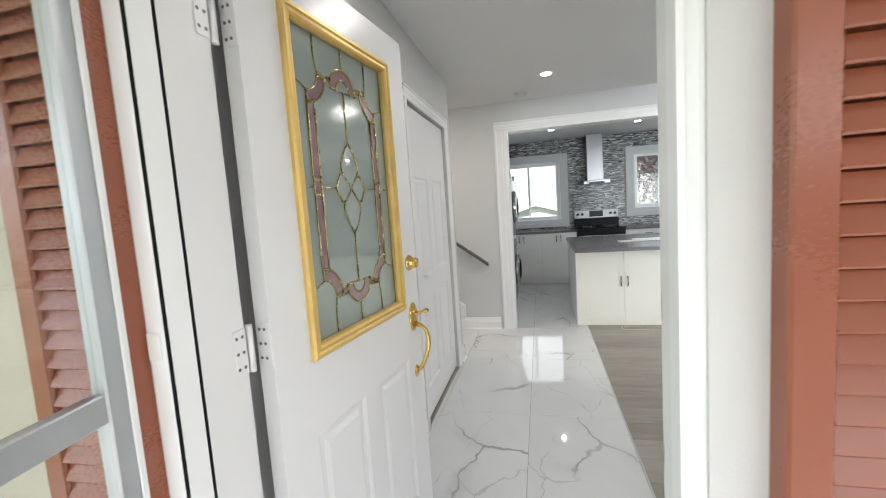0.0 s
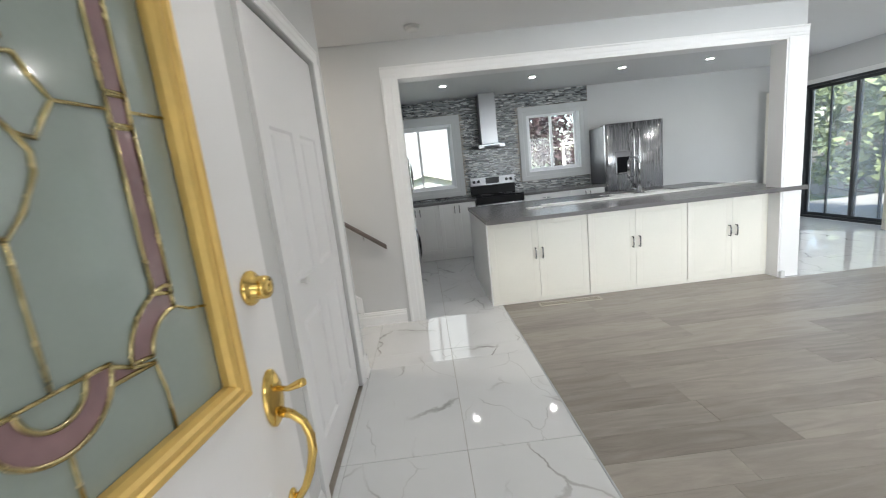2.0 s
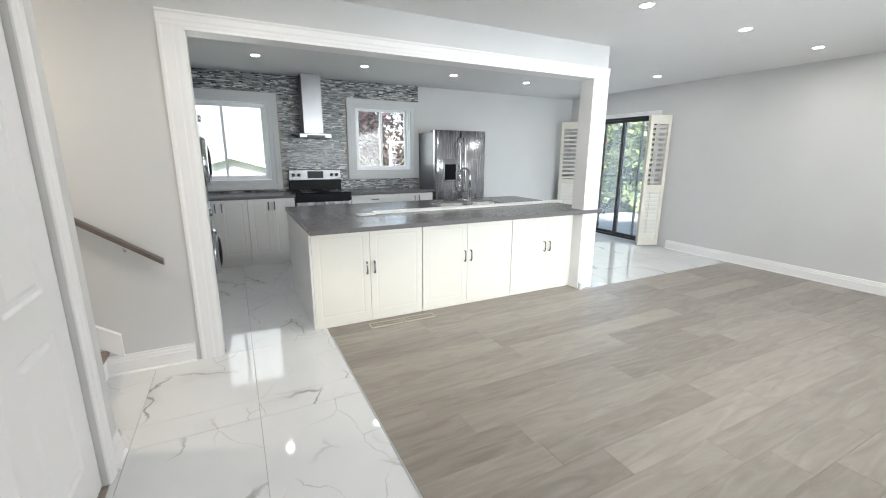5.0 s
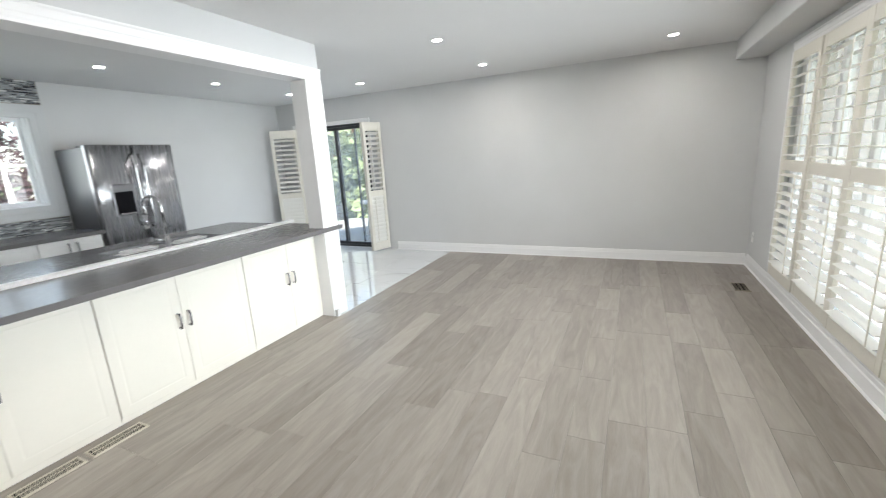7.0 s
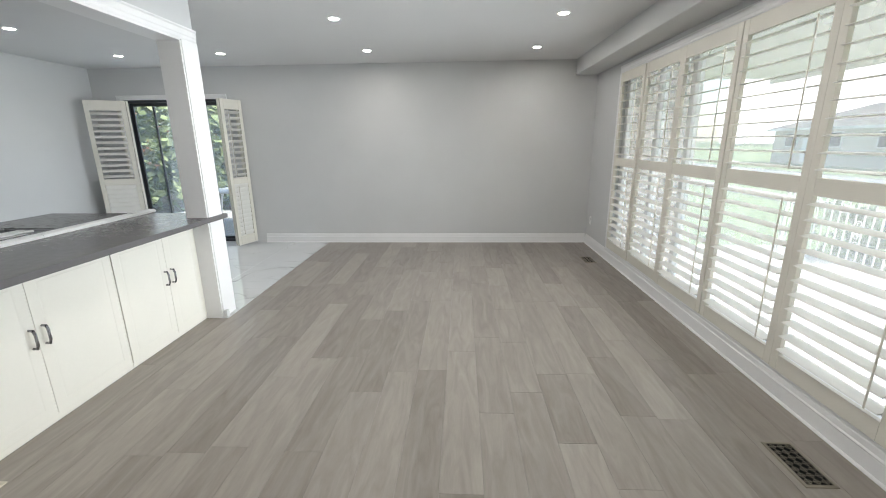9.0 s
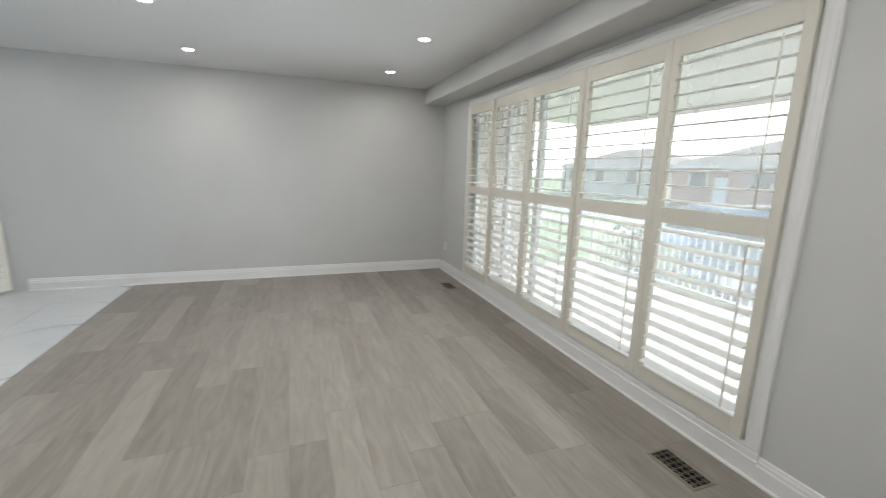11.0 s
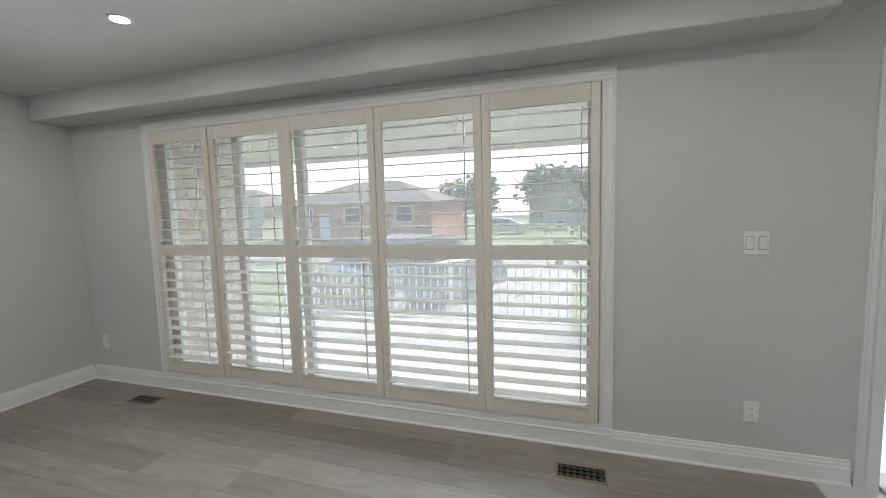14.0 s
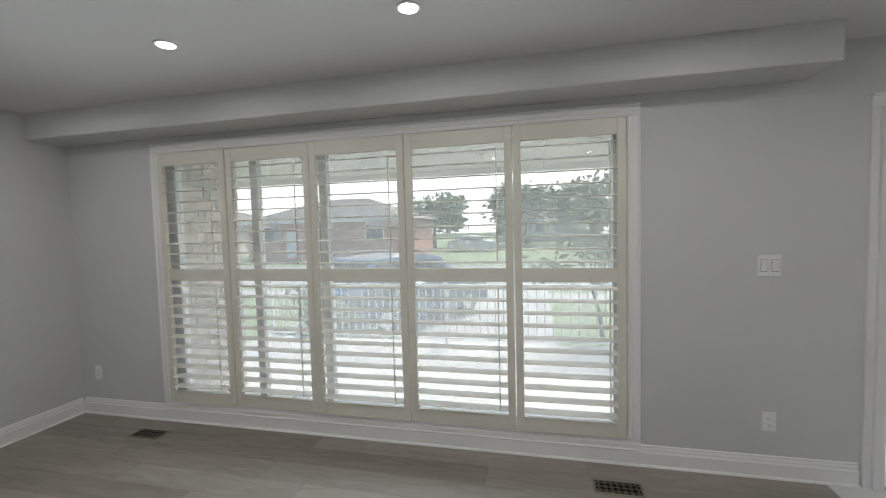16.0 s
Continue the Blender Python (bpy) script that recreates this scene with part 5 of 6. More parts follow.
def wall_plate(name, x0, x1, z0, z1, gangs, label, rocker=True):
    t = thing(name, ((x0 + x1) / 2, FY, z0), label, "switch" if rocker else "outlet")
    part("plate", B(x0, x1, FY + 0.0005, FY + 0.006, z0, z1, bevel=0.002), PLASTIC, t)
    w = (x1 - x0) / gangs
    for i in range(gangs):
        cx, cz = x0 + w * (i + 0.5), (z0 + z1) / 2
        if rocker:
            part("rocker", B(cx - 0.0165, cx + 0.0165, FY + 0.006, FY + 0.0105, cz - 0.033, cz + 0.033, bevel=0.002), PLASTIC, t)
            part("gap", flat_ring(bmesh.new(), [(0, 0.0), (0, 0.0006), (0.0015, 0.0006), (0.0015, 0)], cx - 0.018, cx + 0.018, cz - 0.035, cz + 0.035, lambda u, d, z: Vector((u, FY + 0.006 + d, z))), DARK, t)
        else:
            for dz in (0.02, -0.02):
                s = part("socket", B(cx - 0.016, cx + 0.016, FY + 0.006, FY + 0.008, cz + dz - 0.013, cz + dz + 0.013, bevel=0.0015), PLASTIC, t)
                # near-black inserts stand for the shade inside the socket slots
                bm = bmesh.new()
                for dx in (-0.006, 0.006):
                    box(bm, cx + dx - 0.001, cx + dx + 0.001, FY + 0.0075, FY + 0.0085, cz + dz - 0.002, cz + dz + 0.006)
                rod(bm, (cx, FY + 0.0075, cz + dz - 0.007), (cx, FY + 0.0085, cz + dz - 0.007), 0.002, n=8)
                part("slots", bm, DARK, s)


wall_plate("light_switch", 1.571, 1.686, 1.193, 1.316, 2, "white double rocker light switch on the grey wall")
wall_plate("wall_outlet", 1.583, 1.653, 0.278, 0.393, 1, "white duplex wall outlet near the baseboard", False)
wall_plate("wall_outlet", 6.58, 6.65, 0.30, 0.415, 1, "white duplex wall outlet near the baseboard", False)
sm = thing("smoke_detector", (0.743, 4.869, CZ), "round white smoke detector on the ceiling", "smoke detector")
part("base", lathe(bmesh.new(), [(0.062, -0.0002), (0.062, -0.010), (0.055, -0.012)], Matrix.Translation((0.743, 4.869, CZ)), 28), mat("darker_white_plastic", (0.60, 0.60, 0.58), 0.45, var=0.03, scale=8), sm)
part("cap", lathe(bmesh.new(), [(0.054, -0.012), (0.052, -0.030), (0.040, -0.036), (0.004, -0.037)], Matrix.Translation((0.743, 4.869, CZ)), 28), mat("darker_white_plastic", (0.60, 0.60, 0.58), 0.45, var=0.03, scale=8), sm)

# ---- outside: ground, porch, street ----
GZ = -0.7
structure("ground", B(-400, 400, -400, 400, GZ - 1.2, GZ - 0.02), GRASS, "green lawn reaching to the horizon", "ground")
structure("driveway", B(2.6, 8.6, -11.0, -1.75, GZ - 0.05, GZ + 0.005), CONC, "pale concrete driveway in front of the house", "driveway")
structure("front_walk", B(-2.2, 2.6, -3.0, -1.75, GZ - 0.05, GZ), CONC, "pale concrete walk to the porch", "path")
structure("sidewalk", B(-60, 60, -9.6, -8.2, GZ - 0.04, GZ + 0.012), CONC, "pale concrete sidewalk", "pavement")
structure("road", B(-200, 200, -19.0, -11.0, GZ - 0.1, GZ - 0.012), mat("weathered_asphalt", (0.20, 0.20, 0.205), 0.85, var=0.15, scale=1.5, bump=0.3, bscale=120), "grey street", "road")
for y0, y1 in ((-11.15, -11.0), (-19.0, -18.85)):
    structure("kerb", B(-200, 200, y0, y1, GZ - 0.1, GZ + 0.02, bevel=0.02), CONC, "concrete kerb along the street", "kerb")
structure("porch_floor", B(-2.2, 7.2, -1.75, FO, GZ, -0.14, bevel=0.01), mat("painted_porch_concrete", (0.44, 0.43, 0.415), 0.7, var=0.06, scale=2.5, bump=0.2, bscale=90), "pale painted concrete porch slab", "porch")
structure("porch_step", B(-2.0, -0.6, -2.1, -1.75, GZ, -0.32, bevel=0.01), CONC, "concrete step up to the porch", "step")
soff = bmesh.new()
box(soff, -2.4, 7.6, -1.45, FO, 2.30, 2.34)
structure("porch_ceiling", soff, SOFFIT, "white porch soffit", "ceiling")
structure("porch_fascia", B(-2.4, 7.6, -1.50, -1.452, 2.22, 2.42, bevel=0.004), SOFFIT, "white fascia board of the porch roof", "fascia")
structure("porch_roof", B(-2.5, 7.7, -1.52, FO, 2.345, 2.75), ROOFM, "shingled porch roof", "roof")
pl = thing("porch_light", (2.4, 0.0, 2.30), "small round porch ceiling light, lit", "ceiling light")
part("diffuser", lathe(bmesh.new(), [(0.06, -0.001), (0.055, -0.02), (0.004, -0.024)], Matrix.Translation((2.4, 0.0, 2.30)), 20), PLASTIC, pl)

# brick cladding of the front, in real courses
wall_brick = tagged(new("stone_pier"), "buff and brown split-stone pier beside the front window", "stone pier")
bk = bmesh.new()
box(bk, 5.875, 6.9, 0.43, FO - 0.001, GZ, 2.29)
part("mortar", bk, MORTAR, wall_brick, "grey mortar joints")
bricks = {}
r4 = random.Random(3)


def brick(parent, x, y, z, l, along):
    key = (round(l, 3), along)
    if key not in bricks:
        b = bmesh.new()
        if along == "y":
            box(b, -0.016, 0.004, 0, l, 0, 0.094, bevel=0.006)
        else:
            box(b, 0, l, -0.016, 0.004, 0, 0.094, bevel=0.006)
        for v in b.verts:
            v.co += Vector([r4.uniform(-0.004, 0.004) for _ in range(3)])
        bricks[key] = finish("stone", b, BRICK)
    o = new("stone", bricks[key])
    o.parent = parent
    o.location = (x, y, z)


z, k = -0.13, 0
while z < 2.24:
    y = 0.43
    first = 0.14 if k % 2 else 0.30
    while y < FO - 0.02:
        l = min(first, FO - y) - 0.01
        if l > 0.03:
            brick(wall_brick, 5.875 - r4.random() * 0.006, y + 0.005, z, round(l, 2), "y")
        y += first
        first = 0.30
    x = 5.875
    first = 0.30 if k % 2 else 0.16
    while x < 6.9:
        l = min(first, 6.9 - x) - 0.01
        if l > 0.03:
            brick(wall_brick, x + 0.005, 0.43 - r4.random() * 0.004, z, round(l, 2), "x")
        x += first
        first = 0.30
    z += 0.104
    k += 1


def louvred_shutter(name, x0, x1, z0, z1, y):
    t = thing(name, ((x0 + x1) / 2, y, z0), "red-brown metal louvred shutter beside the entry door", "shutter", "exterior shutters")
    bm = bmesh.new()
    flat_ring(bm, [(0, -0.03), (0, 0.014), (0.004, 0.018), (0.046, 0.018), (0.05, 0.012), (0.05, -0.01)], x0, x1, z0, z1, lambda u, d, z: Vector((u, y - d, z)))
    part("frame", bm, BROWNM, t)
    part("back", B(x0 + 0.045, x1 - 0.045, y + 0.006, y + 0.012, z0 + 0.045, z1 - 0.045), BROWNM, t)
    z = z0 + 0.05
    me = None
    while z < z1 - 0.08:
        if me is None:
            bm = bmesh.new()
            sweep(bm, [(0.015, 0.0), (0.017, 0.003), (0.004, 0.034), (-0.004, 0.038), (-0.006, 0.033), (0.006, 0.005)], (x0 + 0.048, y, 0), (x1 - 0.048, y, 0), (0, -1, 0))
            me = finish("slat", bm, BROWNM)
        o = new("slat", me)
        o.parent = t
        o.location = Vector((0, 0, z)) - t.location
        z += 0.0372


louvred_shutter("exterior_shutter", 1.160, 1.56, 0.05, 2.15, FO - 0.022)
louvred_shutter("exterior_shutter", -0.070, 0.174, 0.05, 2.15, FO - 0.022)
sid = thing("siding", (-1.3, 1.09, 0), "cream horizontal lap siding on the front wall", "siding")
for i in range(22):
    z = -0.13 + 0.11 * i
    part("board", sweep(bmesh.new(), [(0, 0), (0.018, 0.0), (0.006, 0.108), (0, 0.108)], (-2.9, FO - 0.001, z), (-0.078, FO - 0.001, z), (0, -1, 0)), SIDING, sid)
for x0, x1, z0, z1 in ((1.57, 2.33, -0.13, 2.29),):
    structure("wall_cladding", B(x0, x1, FO - 0.012, FO - 0.001, z0, z1), BRICKI, "brick facing of the front wall", "wall")


# porch railing of white iron with scrolls
def scroll(bm, cx, y, cz, r, turns=1.4, flip=1, up=1, t=0.006):
    pts = []
    for a in np.linspace(0, turns * 2 * math.pi, int(14 * turns)):
        q = r * (1 - 0.72 * a / (turns * 2 * math.pi))
        pts.append((cx + flip * q * math.cos(a), y, cz + up * q * math.sin(a)))
    tube(bm, pts, t, 5)


fence = thing("porch_railing", (3.6, -1.6, -0.14), "white wrought iron porch railing with scroll ornaments", "railing")
part("top_rail", B(-0.95, 7.0, -1.62, -1.58, 0.69, 0.72, bevel=0.004), IRON, fence)
part("bottom_rail", B(-0.95, 7.0, -1.615, -1.585, -0.06, -0.04, bevel=0.003), IRON, fence)
x, k = -0.90, 0
while x < 7.0:
    part("baluster", B(x - 0.007, x + 0.007, -1.607, -1.593, -0.04, 0.69), IRON, fence)
    if k % 8 == 5:
        for cz, up in ((0.44, 1), (0.20, -1)):
            bm = bmesh.new()
            scroll(bm, x + 0.055, -1.6, cz, 0.045, 1.3, 1, up)
            scroll(bm, x + 0.055, -1.6, cz - up * 0.09, 0.045, 1.3, -1, -up)
            part("scroll", bm, IRON, fence, "curled iron ornament")
    x += 0.11
    k += 1
for x in (-0.95, 1.6, 4.2, 7.0):
    part("post", B(x - 0.02, x + 0.02, -1.62, -1.58, -0.14, 0.80, bevel=0.003), IRON, fence)
fence2 = thing("porch_railing", (-2.1, -0.4, -0.14), "white wrought iron railing along the side of the porch", "railing")
for z0 in (-0.06, 0.69):
    part("rail", B(-2.12, -2.08, -1.6, 1.0, z0, z0 + 0.025, bevel=0.003), IRON, fence2)
for i in range(24):
    y = -1.55 + 0.11 * i
    part("baluster", B(-2.107, -2.093, y - 0.007, y + 0.007, -0.04, 0.69), IRON, fence2)


def iron_column(x, y, along):
    c = thing("porch_column", (x, y, -0.14), "white wrought iron porch column filled with scrolls", "column", "iron porch columns")
    M = Matrix.Translation((x, y, 0)) @ Matrix.Rotation(radians(along), 4, "Z")
    for u in (-0.17, 0.17):
        bm = B(u - 0.014, u + 0.014, -0.014, 0.014, -0.14, 2.30)
        bm.transform(M)
        part("upright", bm, IRON, c)
    for u in (-0.06, 0.06):
        bm = B(u - 0.006, u + 0.006, -0.006, 0.006, -0.14, 2.30)
        bm.transform(M)
        part("bar", bm, IRON, c)
    for cz in (0.1, 0.75, 1.35, 1.95):
        bm = bmesh.new()
        for f in (-1, 1):
            for up in (-1, 1):
                scroll(bm, f * 0.075, 0, cz + up * 0.085, 0.062, 1.4, f, up, 0.007)
        bm.transform(M)
        part("scroll", bm, IRON, c, "curled iron ornament")


iron_column(-1.28, -1.55, 0)
iron_column(-1.78, -1.55, 0)
iron_column(-2.0, -1.2, 90)
planter = thing("planter", (-0.24, 0.36, -0.14), "large round cream concrete planter on the porch", "planter")
part("pot", lathe(bmesh.new(), [(0.30, 0.001), (0.33, 0.02), (0.35, 0.40), (0.345, 0.42), (0.30, 0.42), (0.295, 0.36), (0.02, 0.35)], Matrix.Translation((-0.24, 0.36, -0.14)), 36), mat("cream_concrete_pot", (0.62, 0.57, 0.50), 0.8, var=0.08, scale=5, bump=0.2), planter)


# ---- trees and shrubs ----
def tree(name, x, y, z0, trunk_h, crown_r, crown_h, leaf, n, label, seed, leaf_size=0.12, blobs=14, trunk_r=0.12):
    r = random.Random(seed)
    t = thing(name, (x, y, z0), label, "tree" if name == "tree" else name)
    bm = bmesh.new()
    top = Vector((x + r.uniform(-0.2, 0.2), y, z0 + trunk_h))
    tube(bm, [(x, y, z0 - 0.05), (x + r.uniform(-0.06, 0.06), y, z0 + trunk_h * 0.5), top], [trunk_r, trunk_r * 0.75, trunk_r * 0.55], 8)
    centres = []
    for i in range(blobs):
        a, e, q = r.uniform(0, 6.283), r.uniform(-0.5, 1.0), r.uniform(0.35, 0.95)
        c = top + Vector((math.cos(a) * crown_r * q, math.sin(a) * crown_r * q, crown_h * (0.35 + 0.45 * e)))
        centres.append((c, r.uniform(0.28, 0.5)))
        mid = top.lerp(c, 0.5) + Vector((0, 0, -0.1 * crown_h * r.random()))
        tube(bm, [top, mid, c], [trunk_r * 0.4, trunk_r * 0.22, trunk_r * 0.08], 5)
    part("trunk", bm, BARK, t)
    vs, fs = [], []
    for i in range(n):
        c, s = r.choice(centres)
        d = Vector((r.gauss(0, 1), r.gauss(0, 1), r.gauss(0, 0.8)))
        p = c + d * s * 0.55 * min(crown_r, crown_h)
        u = Vector((r.gauss(0, 1), r.gauss(0, 1), r.gauss(0, 0.6))).normalized()
        v = u.cross(Vector((r.gauss(0, 1), r.gauss(0, 1), r.gauss(0, 1)))).normalized()
        L_ = leaf_size * r.uniform(0.6, 1.4)
        k = len(vs)
        vs += [p - u * L_, p + v * L_ * 0.5, p + u * L_, p - v * L_ * 0.5]
        fs.append((k, k + 1, k + 2, k + 3))
    me = bpy.data.meshes.new("crown")
    me.from_pydata(vs, [], fs)
    me.materials.append(leaf)
    o = new("crown", me)
    o.parent = t
    o.matrix_parent_inverse = Matrix.Translation(t.location).inverted()
    return t


tree("tree", 1.75, -4.0, GZ, 1.0, 1.0, 2.2, LEAFY, 900, "young leafy tree with yellowing leaves on the front lawn", 2, 0.10, 14, 0.05)
tree("shrub", 6.75, -2.3, GZ, 0.25, 0.55, 1.0, LEAF, 1100, "dark green leafy shrub beside the porch", 3, 0.07, 12, 0.03)
tree("shrub", 5.6, -2.2, GZ, 0.15, 0.4, 0.55, LEAFY, 500, "low shrub in front of the porch railing", 9, 0.06, 10, 0.02)
tree("tree", 4.2, -47, GZ, 2.5, 4.2, 4.6, LEAF, 2600, "broad green street tree across the road", 4, 0.42, 18, 0.3)
tree("tree", -3.5, -42, GZ, 2.5, 3.6, 3.8, LEAF, 2000, "broad green street tree across the road", 5, 0.40, 16, 0.3)
tree("tree", -5.2, -9.2, GZ, 1.9, 1.9, 2.6, LEAFY, 1500, "green and yellow tree on the lawn by the sidewalk", 6, 0.16, 16, 0.12)
tree("tree", 14, -40, GZ, 2.2, 3.5, 3.4, LEAF, 1700, "round green tree between the houses", 7, 0.4, 16, 0.3)
tree("tree", -13, -30, GZ, 2.5, 3.6, 3.8, LEAF, 1700, "broad green street tree across the road", 8, 0.40, 16, 0.3)


def house(x, y, w, d, h, wallm, label, facing=1, roof_h=1.9, windows=3, z0=GZ):
    """A low house with a hipped roof, windows and a door on the side that faces the street."""
    t = thing("house", (x, y, z0), label, "house", "neighbouring houses")
    part("wall", B(x - w / 2, x + w / 2, y - d / 2, y + d / 2, z0 - 0.1, z0 + h), wallm, t)
    bm = bmesh.new()
    o = 0.45
    A = [bm.verts.new(c) for c in ((x - w / 2 - o, y - d / 2 - o, z0 + h), (x + w / 2 + o, y - d / 2 - o, z0 + h), (x + w / 2 + o, y + d / 2 + o, z0 + h), (x - w / 2 - o, y + d / 2 + o, z0 + h))]
    k = max(0.5, w / 2 - d / 2)
    T = [bm.verts.new((x - k, y, z0 + h + roof_h)), bm.verts.new((x + k, y, z0 + h + roof_h))]
    bm.faces.new(A)
    bm.faces.new((A[0], A[1], T[1], T[0]))
    bm.faces.new((A[2], A[3], T[0], T[1]))
    bm.faces.new((A[1], A[2], T[1]))
    bm.faces.new((A[3], A[0], T[0]))
    part("roof", bm, ROOFM, t, "grey-brown hipped roof")
    part("fascia", B(x - w / 2 - o - 0.02, x + w / 2 + o + 0.02, y + facing * (d / 2 + o), y + facing * (d / 2 + o + 0.04), z0 + h - 0.18, z0 + h + 0.02), SOFFIT, t)
    yf = y + facing * d / 2
    for i in range(windows):
        cx = x - w / 2 + w * (i + 0.5) / windows
        ww, wh = 1.5, 1.25
        wn_ = part("window", flat_ring(bmesh.new(), [(0, -0.02), (0, 0.06), (0.09, 0.06), (0.09, 0.0)], cx - ww / 2, cx + ww / 2, z0 + h - 0.35 - wh, z0 + h - 0.35, lambda u, dd, z: Vector((u, yf + facing * dd, z))), SOFFIT, t, "white framed window")
        part("pane", B(cx - ww / 2 + 0.08, cx + ww / 2 - 0.08, yf - 0.01, yf + 0.02 * facing + 0.012, z0 + h - 0.27 - wh, z0 + h - 0.43), BLACKGLASS, wn_)
    part("door", B(x + w * 0.16, x + w * 0.16 + 0.95, yf - 0.03, yf + 0.03, z0 + 0.15, z0 + 2.2), SOFFIT, t, "pale front door")
    return t


house(19, -29, 13, 9, 3.0, BRICKI, "red brick bungalow across the street")
house(2.5, -58, 12, 9, 2.8, mat("grey_siding_far", (0.42, 0.43, 0.44), 0.7, var=0.06, scale=3), "grey sided bungalow across the street")
house(-13.5, -31, 12, 9, 2.9, BRICKI, "red brick bungalow across the street")
house(36, -31, 13, 9, 3.0, SIDING, "cream bungalow across the street")


# ---- parked cars ----
def car(place, angle, paint, label, suv=True):
    M = Matrix.Translation(place) @ Matrix.Rotation(radians(angle), 4, "Z")
    t = thing("car", place, label, "car", "parked cars")
    L_, W_, H_ = (4.5, 1.84, 1.62) if suv else (4.5, 1.78, 1.45)
    low = [(-L_ / 2, 0.35), (-L_ / 2 + 0.03, 0.62), (-L_ / 2 + 0.25, 0.86), (-L_ / 2 + 1.15, 0.98), (L_ / 2 - 0.35, 1.02), (L_ / 2 - 0.04, 0.92), (L_ / 2, 0.5), (L_ / 2 - 0.08, 0.26), (-L_ / 2 + 0.1, 0.24)]
    bm = bmesh.new()
    rows = []
    for s, k in ((-1, 0.90), (-1, 1.0), (1, 1.0), (1, 0.90)):
        inset = 0.0 if k == 1.0 else 0.05
        rows.append([bm.verts.new(M @ Vector((x * (1 - inset * 0.4), s * (W_ / 2 - (0.07 if k == 0.9 else 0.0)), z + (0.03 if k == 0.9 and z > 0.6 else 0)))) for x, z in low])
    order = [rows[1], rows[0], rows[3], rows[2]]
    n = len(low)
    for A, C in zip(order, order[1:]):
        for i in range(n):
            f = bm.faces.new((A[i], A[(i + 1) % n], C[(i + 1) % n], C[i]))
            f.smooth = True
    bm.faces.new(order[0])
    bm.faces.new(list(reversed(order[-1])))
    part("body", bm, paint, t)
    cab = [(-L_ / 2 + 1.0, 0.97), (-L_ / 2 + 1.75, H_ - 0.08), (-L_ / 2 + 2.3, H_), (L_ / 2 - (0.7 if suv else 1.2), H_ - 0.03), (L_ / 2 - (0.25 if suv else 0.5), 1.0)]
    bm = bmesh.new()
    A = [bm.verts.new(M @ Vector((x, -W_ / 2 + (0.06 if z < 1.1 else 0.2), z))) for x, z in cab]
    C = [bm.verts.new(M @ Vector((x, W_ / 2 - (0.06 if z < 1.1 else 0.2), z))) for x, z in cab]
    for i in range(len(cab)):
        bm.faces.new((A[i], A[(i + 1) % len(cab)], C[(i + 1) % len(cab)], C[i]))
    bm.faces.new(A)
    bm.faces.new(list(reversed(C)))
    part("cabin", bm, paint, t)
    for s in (-1, 1):
        bm = bmesh.new()
        q = [(cab[0][0] + 0.35, 1.02), (cab[1][0] + 0.08, H_ - 0.14), (cab[3][0] - 0.1, H_ - 0.12), (cab[4][0] - 0.2, 1.04)]
        bm.faces.new([bm.verts.new(M @ Vector((x, s * (W_ / 2 - (0.055 if z < 1.1 else 0.165)), z))) for x, z in q])
        part("side_window", bm, BLACKGLASS, t, "dark side glass")
    for (xa, za), (xb, zb), nm in ((cab[0], cab[1], "windscreen"), (cab[4], cab[3], "rear_window")):
        d = -0.012 if nm == "windscreen" else 0.012
        bm = bmesh.new()
        bm.faces.new([bm.verts.new(M @ Vector(c)) for c in ((xa + (xb - xa) * 0.1 + d, -W_ / 2 + 0.16, za + (zb - za) * 0.1), (xa + (xb - xa) * 0.1 + d, W_ / 2 - 0.16, za + (zb - za) * 0.1), (xa + (xb - xa) * 0.92 + d, W_ / 2 - 0.25, za + (zb - za) * 0.92), (xa + (xb - xa) * 0.92 + d, -W_ / 2 + 0.25, za + (zb - za) * 0.92))])
        part(nm, bm, BLACKGLASS, t, "dark glass")
    for s in (-1, 1):
        bm = B(-L_ / 2 + 0.005, -L_ / 2 + 0.16, s * 0.62 - 0.2, s * 0.62 + 0.2, 0.64, 0.78, bevel=0.02)
        bm.transform(M)
        part("headlight", bm, CHROME, t)
        for x in (-L_ / 2 + 0.88, L_ / 2 - 0.85):
            c = M @ Vector((x, s * (W_ / 2 - 0.1), 0.33))
            wheel = part("wheel", lathe(bmesh.new(), [(0.20, -0.09), (0.31, -0.105), (0.33, -0.08), (0.33, 0.08), (0.31, 0.105), (0.20, 0.09)], Matrix.Translation(c) @ Matrix.Rotation(radians(angle), 4, "Z") @ Matrix.Rotation(radians(90), 4, "X"), 24), BLACKPL, t, "black tyre")
            part("rim", lathe(bmesh.new(), [(0.19, -0.112), (0.17, -0.10), (0.06, -0.115), (0.04, 0.115), (0.17, 0.10), (0.19, 0.112)], Matrix.Translation(c) @ Matrix.Rotation(radians(angle), 4, "Z") @ Matrix.Rotation(radians(90), 4, "X"), 20), STEELH, wheel)
    bm = B(-L_ / 2 - 0.012, -L_ / 2 + 0.05, -0.5, 0.5, 0.42, 0.6, bevel=0.01)
    bm.transform(M)
    part("front_grille", bm, BLACKPL, t)
    return t


